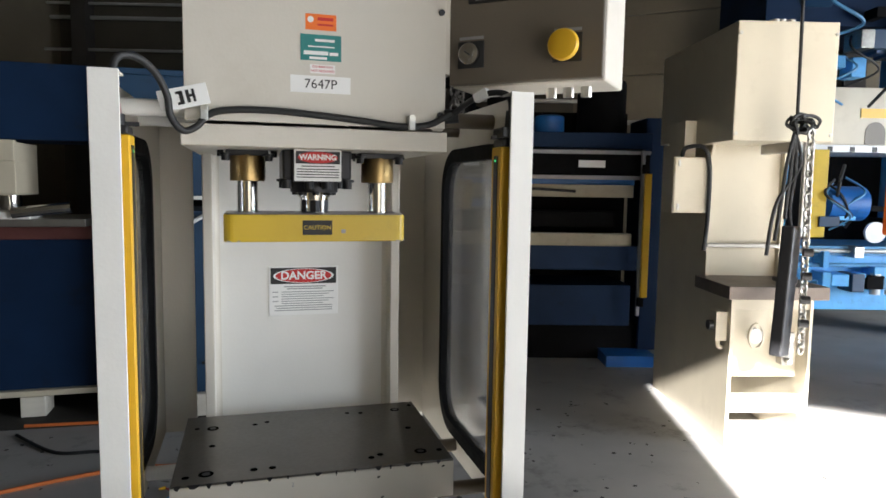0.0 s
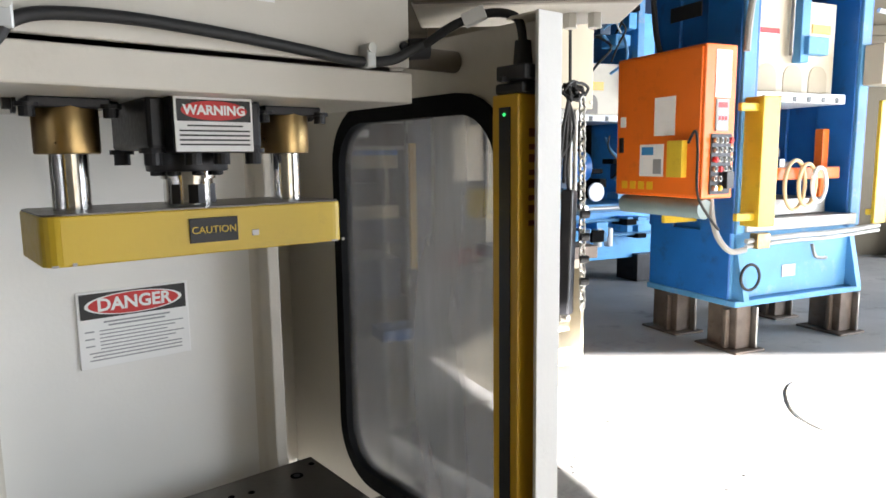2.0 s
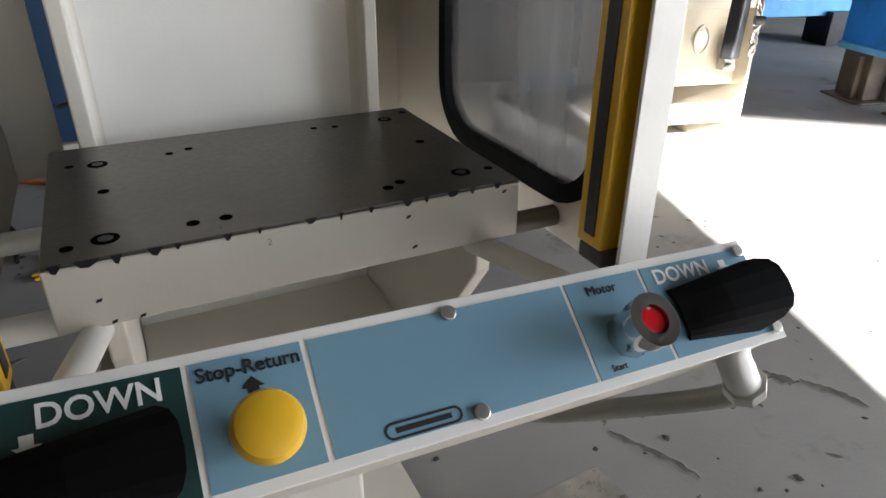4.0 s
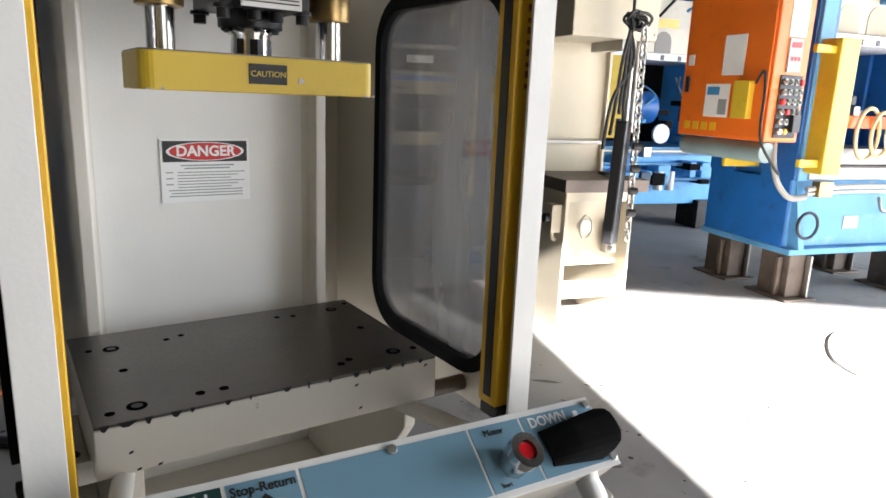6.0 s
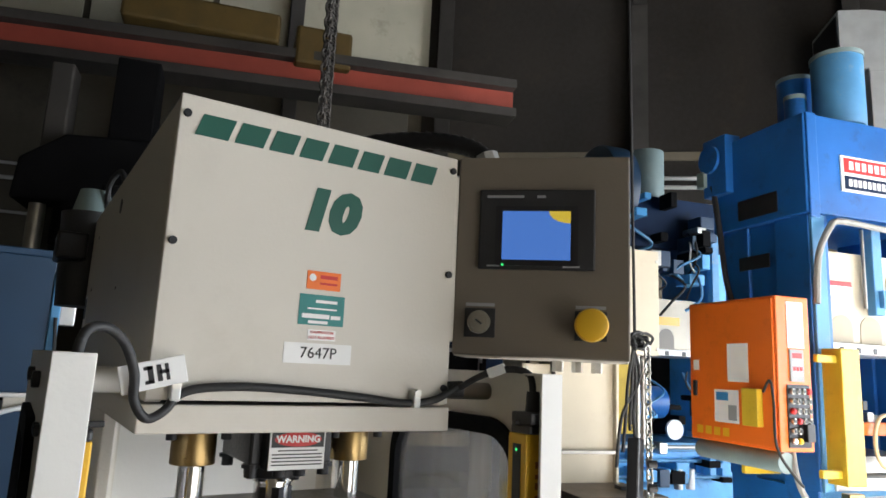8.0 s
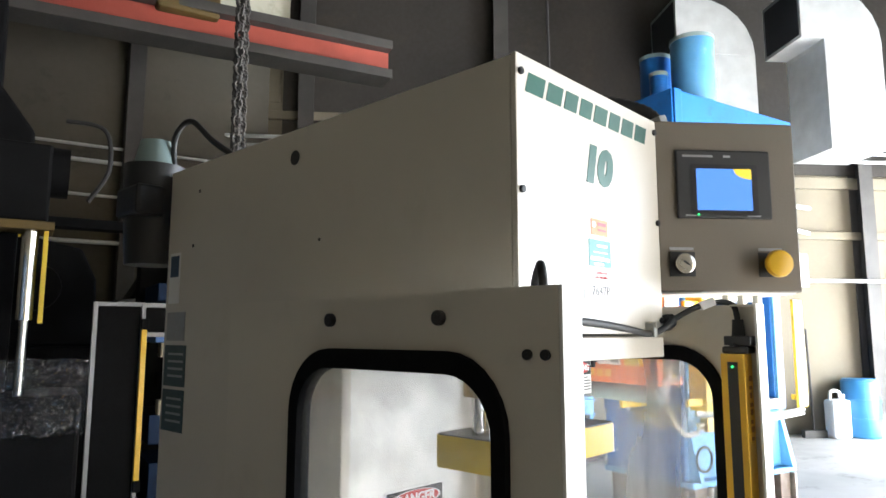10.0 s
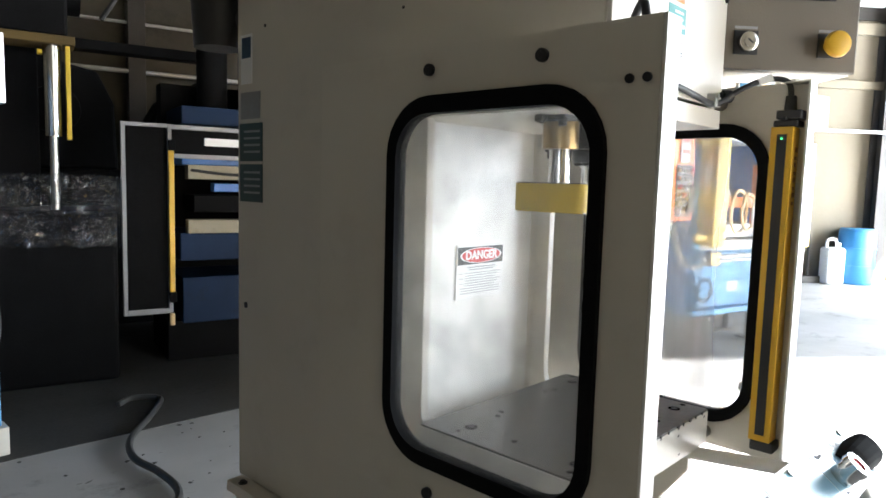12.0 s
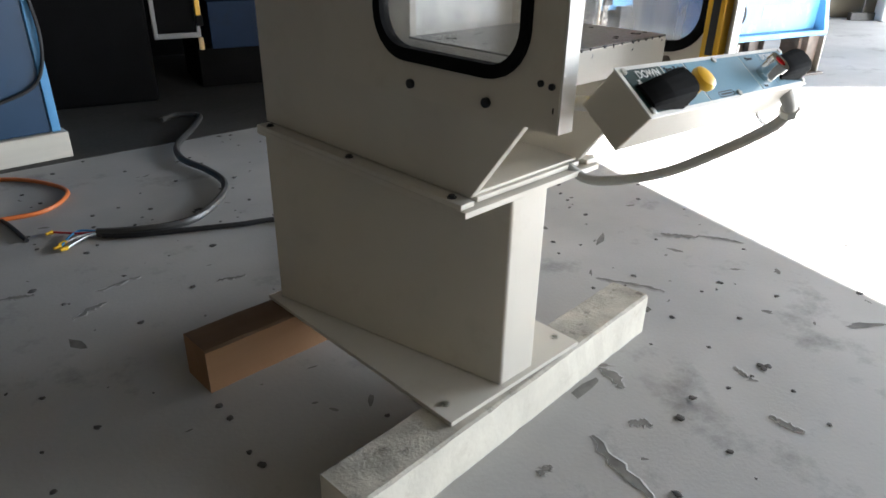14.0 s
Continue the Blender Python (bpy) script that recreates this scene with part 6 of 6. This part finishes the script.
def barrel(m):
    B = thing("barrel", "blue plastic barrel standing by the wall", "barrel", m)
    bm = cyl_bm((0, 0, 0), (0, 0, 0.92), 0.28, seg=28, bev=0.03)
    for z in (0.3, 0.6):
        cyl_bm((0, 0, z - 0.02), (0, 0, z + 0.02), 0.295, seg=28, bm=bm)
    part("drum", bm, BARREL, B, smooth=True)
    part("drum_lid", cyl_bm((0, 0, 0.92), (0, 0, 0.94), 0.26, seg=28), BARREL, B)
barrel(HALL @ Matrix.Translation((-0.05, -0.35, 0)))
JG = thing("plastic_jug", "white plastic jug on the floor by the barrel", "jug", HALL @ Matrix.Translation((-0.55, -0.45, 0)))
part("jug_body", box_bm(-0.16, 0.16, -0.13, 0.13, 0, 0.62, 0.05), JUG, JG)
tube("jug_handle", [(-0.12, 0, 0.60), (-0.10, 0, 0.74), (0.04, 0, 0.74), (0.06, 0, 0.60)], 0.025, JUG, JG)
cyl("jug_cap", (0.1, 0, 0.62), (0.1, 0, 0.70), 0.035, JUG, JG)
JG2 = copy_thing(JG, HALL @ Matrix.Translation((2.1, -0.7, 0)))
AL = thing("alarm_box", "dark red box on the wall with a cable", "box", HALL @ Matrix.Translation((1.5, 0, 0)))
part("box_body", box_bm(-0.25, 0.25, -0.2, -0.003, 2.5, 2.9, 0.01), REDSTEEL, AL)
tube("box_cable", [(-0.2, -0.1, 2.5), (-0.55, -0.06, 2.3), (-0.6, -0.06, 1.8), (-0.15, -0.06, 1.75), (0.2, -0.06, 2.0)], 0.02, RUBBER, AL)
BG = thing("refuse_bag", "dark crumpled bag by the wall", "bag", HALL @ Matrix.Translation((1.5, -0.6, 0)))
bm = bmesh.new()
bmesh.ops.create_icosphere(bm, subdivisions=3, radius=0.42)
for v in bm.verts:
    v.co *= 1 + 0.25 * noise.noise(v.co * 3)
    v.co.z = max(0, v.co.z * 0.85 + 0.3)
part("bag", bm, RUBBER, BG, smooth=True)
WB = thing("wall_board", "pale grey board leaning on the wall", "board", HALL @ Matrix.Translation((1.9, -0.1, 0)))
part("board", box_bm(-0.7, 0.9, -0.04, 0.04, 0, 1.7, 0.01), GALV, WB)
BR = thing("broom", "dark broom leaning against the wall", "broom", HALL @ Matrix.Translation((-0.9, -0.35, 0)))
cyl("broom_stick", (0, 0, 0.1), (0.15, 0.28, 1.75), 0.018, DARKSTEEL, BR)
part("broom_head", box_bm(-0.2, 0.2, -0.05, 0.05, 0, 0.12, 0.01), DARKSTEEL, BR)

# ---- cables and litter on the floor ----
F1 = thing("floor_conduit", "dark flexible conduit snaking over the floor", "conduit")
tube("conduit", [(0.80, 3.90, 0.02), (0.93, 3.97, 0.02), (1.05, 3.84, 0.02), (0.86, 3.55, 0.025), (0.62, 3.25, 0.025), (0.53, 2.98, 0.025), (0.55, 2.72, 0.025), (0.53, 2.48, 0.025), (0.42, 2.29, 0.025), (0.22, 2.13, 0.022), (0.06, 2.11, 0.022), (-0.10, 2.19, 0.02), (-0.20, 2.26, 0.02)], 0.019, DARKHOSE, F1, n=12, ribs=0.06)
tube("conduit", [(0.36, 1.30, 0.06), (0.52, 1.62, 0.016), (0.50, 1.84, 0.016), (0.31, 1.93, 0.016), (0.07, 2.05, 0.016), (-0.08, 2.13, 0.016), (-0.19, 2.22, 0.016)], 0.012, RUBBER, F1, n=10, ribs=0.05)
for k, (e, mt) in enumerate((((-0.345, 2.20, 0.012), GALV), ((-0.33, 2.27, 0.01), JUG), ((-0.34, 2.42, 0.01), REDS), ((-0.36, 2.24, 0.01), BARREL))):
    tube("wire", [(-0.18, 2.25, 0.02), (-0.26, 2.27 + 0.03 * (k - 1), 0.02), e], 0.005, mt, F1)
    cyl("wire_nut", e, (e[0] - 0.03, e[1] - 0.01, e[2] + 0.002), 0.010, YELLOW2, F1, r2=0.006)
F2 = thing("orange_hose", "orange hose lying on the floor", "hose")
tube("hose", [(-1.3, 3.55, 0.012), (-0.65, 3.48, 0.012), (-0.30, 3.30, 0.012), (-0.15, 3.05, 0.012), (-0.14, 2.86, 0.012), (-0.30, 2.70, 0.012), (-0.55, 2.72, 0.012), (-0.95, 2.62, 0.012), (-1.8, 2.3, 0.012)], 0.011, ORANGEHOSE, F2)
F3 = thing("floor_cable", "thin dark cable looped on the sunlit floor", "cable")
tube("cable", [(5.9, 0.75, 0.009), (5.08, 1.09, 0.009), (4.75, 1.25, 0.009), (4.44, 1.23, 0.009), (4.06, 1.02, 0.009), (3.92, 0.78, 0.009), (4.03, 0.58, 0.009), (4.4, 0.35, 0.009)], 0.006, GREYHOSE, F3, n=14)
F4 = thing("floor_cable", "thin black cables lying on the floor", "cable")
tube("cable", [(-1.3, 3.4, 0.01), (-1.0, 3.05, 0.01), (-0.75, 3.0, 0.01), (-0.5, 2.8, 0.01), (-0.45, 2.4, 0.01)], 0.010, RUBBER, F4)
random.seed(12)
bm = bmesh.new()
for k in range(420):
    x, y = random.uniform(-1.6, 3.2), random.uniform(-1.5, 3.4)
    if 0 < x < 0.45 and 0.1 < y < 1.0:
        continue
    s = random.uniform(0.003, 0.012)
    own = bmesh.new()
    bmesh.ops.create_icosphere(own, subdivisions=1, radius=s)
    for v in own.verts:
        v.co = Vector((v.co.x * random.uniform(0.7, 2.0), v.co.y * random.uniform(0.7, 1.6), v.co.z * 0.35 + s * 0.25))
    own.transform(Matrix.Translation((x, y, 0)) @ pose(0, 0, 0, 0, 0, random.uniform(0, 360)))
    join(bm, own)
tagged(part("floor_grit", bm, mat("grit", (0.08, 0.075, 0.07), 0.8)), "small dark chips and grit on the floor", "debris", kind="stuff")
bm = bmesh.new()
for k in range(120):
    x, y = random.uniform(-1.4, 2.8), random.uniform(-1.2, 3.2)
    r = random.choice((0.006, 0.008, 0.01, 0.012, 0.018, 0.026)) * random.uniform(0.7, 1.3)
    n_ = random.randint(7, 11)
    a0 = random.uniform(0, 6.28)
    ex = random.uniform(1.0, 3.0)
    pts = []
    for j in range(n_):
        t = 2 * math.pi * j / n_
        q = r * random.uniform(0.5, 1.1)
        u, v = q * math.cos(t) * ex, q * math.sin(t) * 0.7
        pts.append(bm.verts.new((x + u * math.cos(a0) - v * math.sin(a0), y + u * math.sin(a0) + v * math.cos(a0), 0.0015)))
    bm.faces.new(pts)
# longer gouges: a crooked dark bottom between broken, raised lips
lip = bmesh.new()
for x, y, lg, wd, ang in ((0.30, -0.15, 0.26, 0.022, 250), (0.62, 0.085, 0.12, 0.026, 255), (0.49, -0.095, 0.07, 0.026, 300), (0.80, -0.39, 0.10, 0.018, 280), (1.78, 0.48, 0.16, 0.035, 300),
                          (1.89, 0.33, 0.20, 0.022, 290), (0.14, -0.02, 0.05, 0.016, 200), (1.20, 0.38, 0.27, 0.018, 292), (0.95, -0.2, 0.09, 0.012, 250), (-0.30, 1.75, 0.18, 0.016, 180), (-0.45, 1.62, 0.14, 0.02, 200), (-0.62, 1.9, 0.12, 0.018, 160), (0.05, 1.5, 0.12, 0.015, 170)):
    m_ = Matrix.Translation((x, y, 0)) @ pose(0, 0, 0, 0, 0, ang)
    n_ = 14
    up, dn = [], []
    for j in range(n_ + 1):
        u = j / n_
        w_ = wd * math.sin(math.pi * min(1, max(0.04, u * 0.96 + 0.02))) ** 0.6 * random.uniform(0.5, 1.2) * 0.75
        c_ = 0.006 * math.sin(u * 5 + x * 9) + random.uniform(-0.005, 0.005)
        up.append((lg * (u - 0.5), c_ + w_))
        dn.append((lg * (u - 0.5), c_ - w_))
    for j in range(n_):
        bm.faces.new([bm.verts.new(m_ @ Vector((p[0], p[1], 0.0017))) for p in (dn[j], dn[j + 1], up[j + 1], up[j])])
        for e, s_ in ((up, 1), (dn, -1)):
            (x0, y0), (x1, y1) = e[j], e[j + 1]
            k0, k1 = random.uniform(0.003, 0.010), random.uniform(0.003, 0.010)
            a_, b_, c2, d_ = (lip.verts.new(m_ @ Vector(p)) for p in ((x0, y0, 0.0026), (x1, y1, 0.0026), (x1, y1 + s_ * k1, 0.0005), (x0, y0 + s_ * k0, 0.0005)))
            lip.faces.new((a_, b_, c2, d_))
            lip.faces.new((a_, b_, lip.verts.new(m_ @ Vector((x1, y1 - s_ * 0.002, 0.0))), lip.verts.new(m_ @ Vector((x0, y0 - s_ * 0.002, 0.0)))))
tagged(part("gouge_lips", lip, CONCRETE), "broken raised lips of gouges in the concrete", "floor damage", kind="stuff")
tagged(part("floor_pits", bm, mat("pitted_concrete", (0.17, 0.163, 0.15), 0.9, var=0.3, scale=20)), "dark pits and gouges in the concrete", "floor damage", kind="stuff")
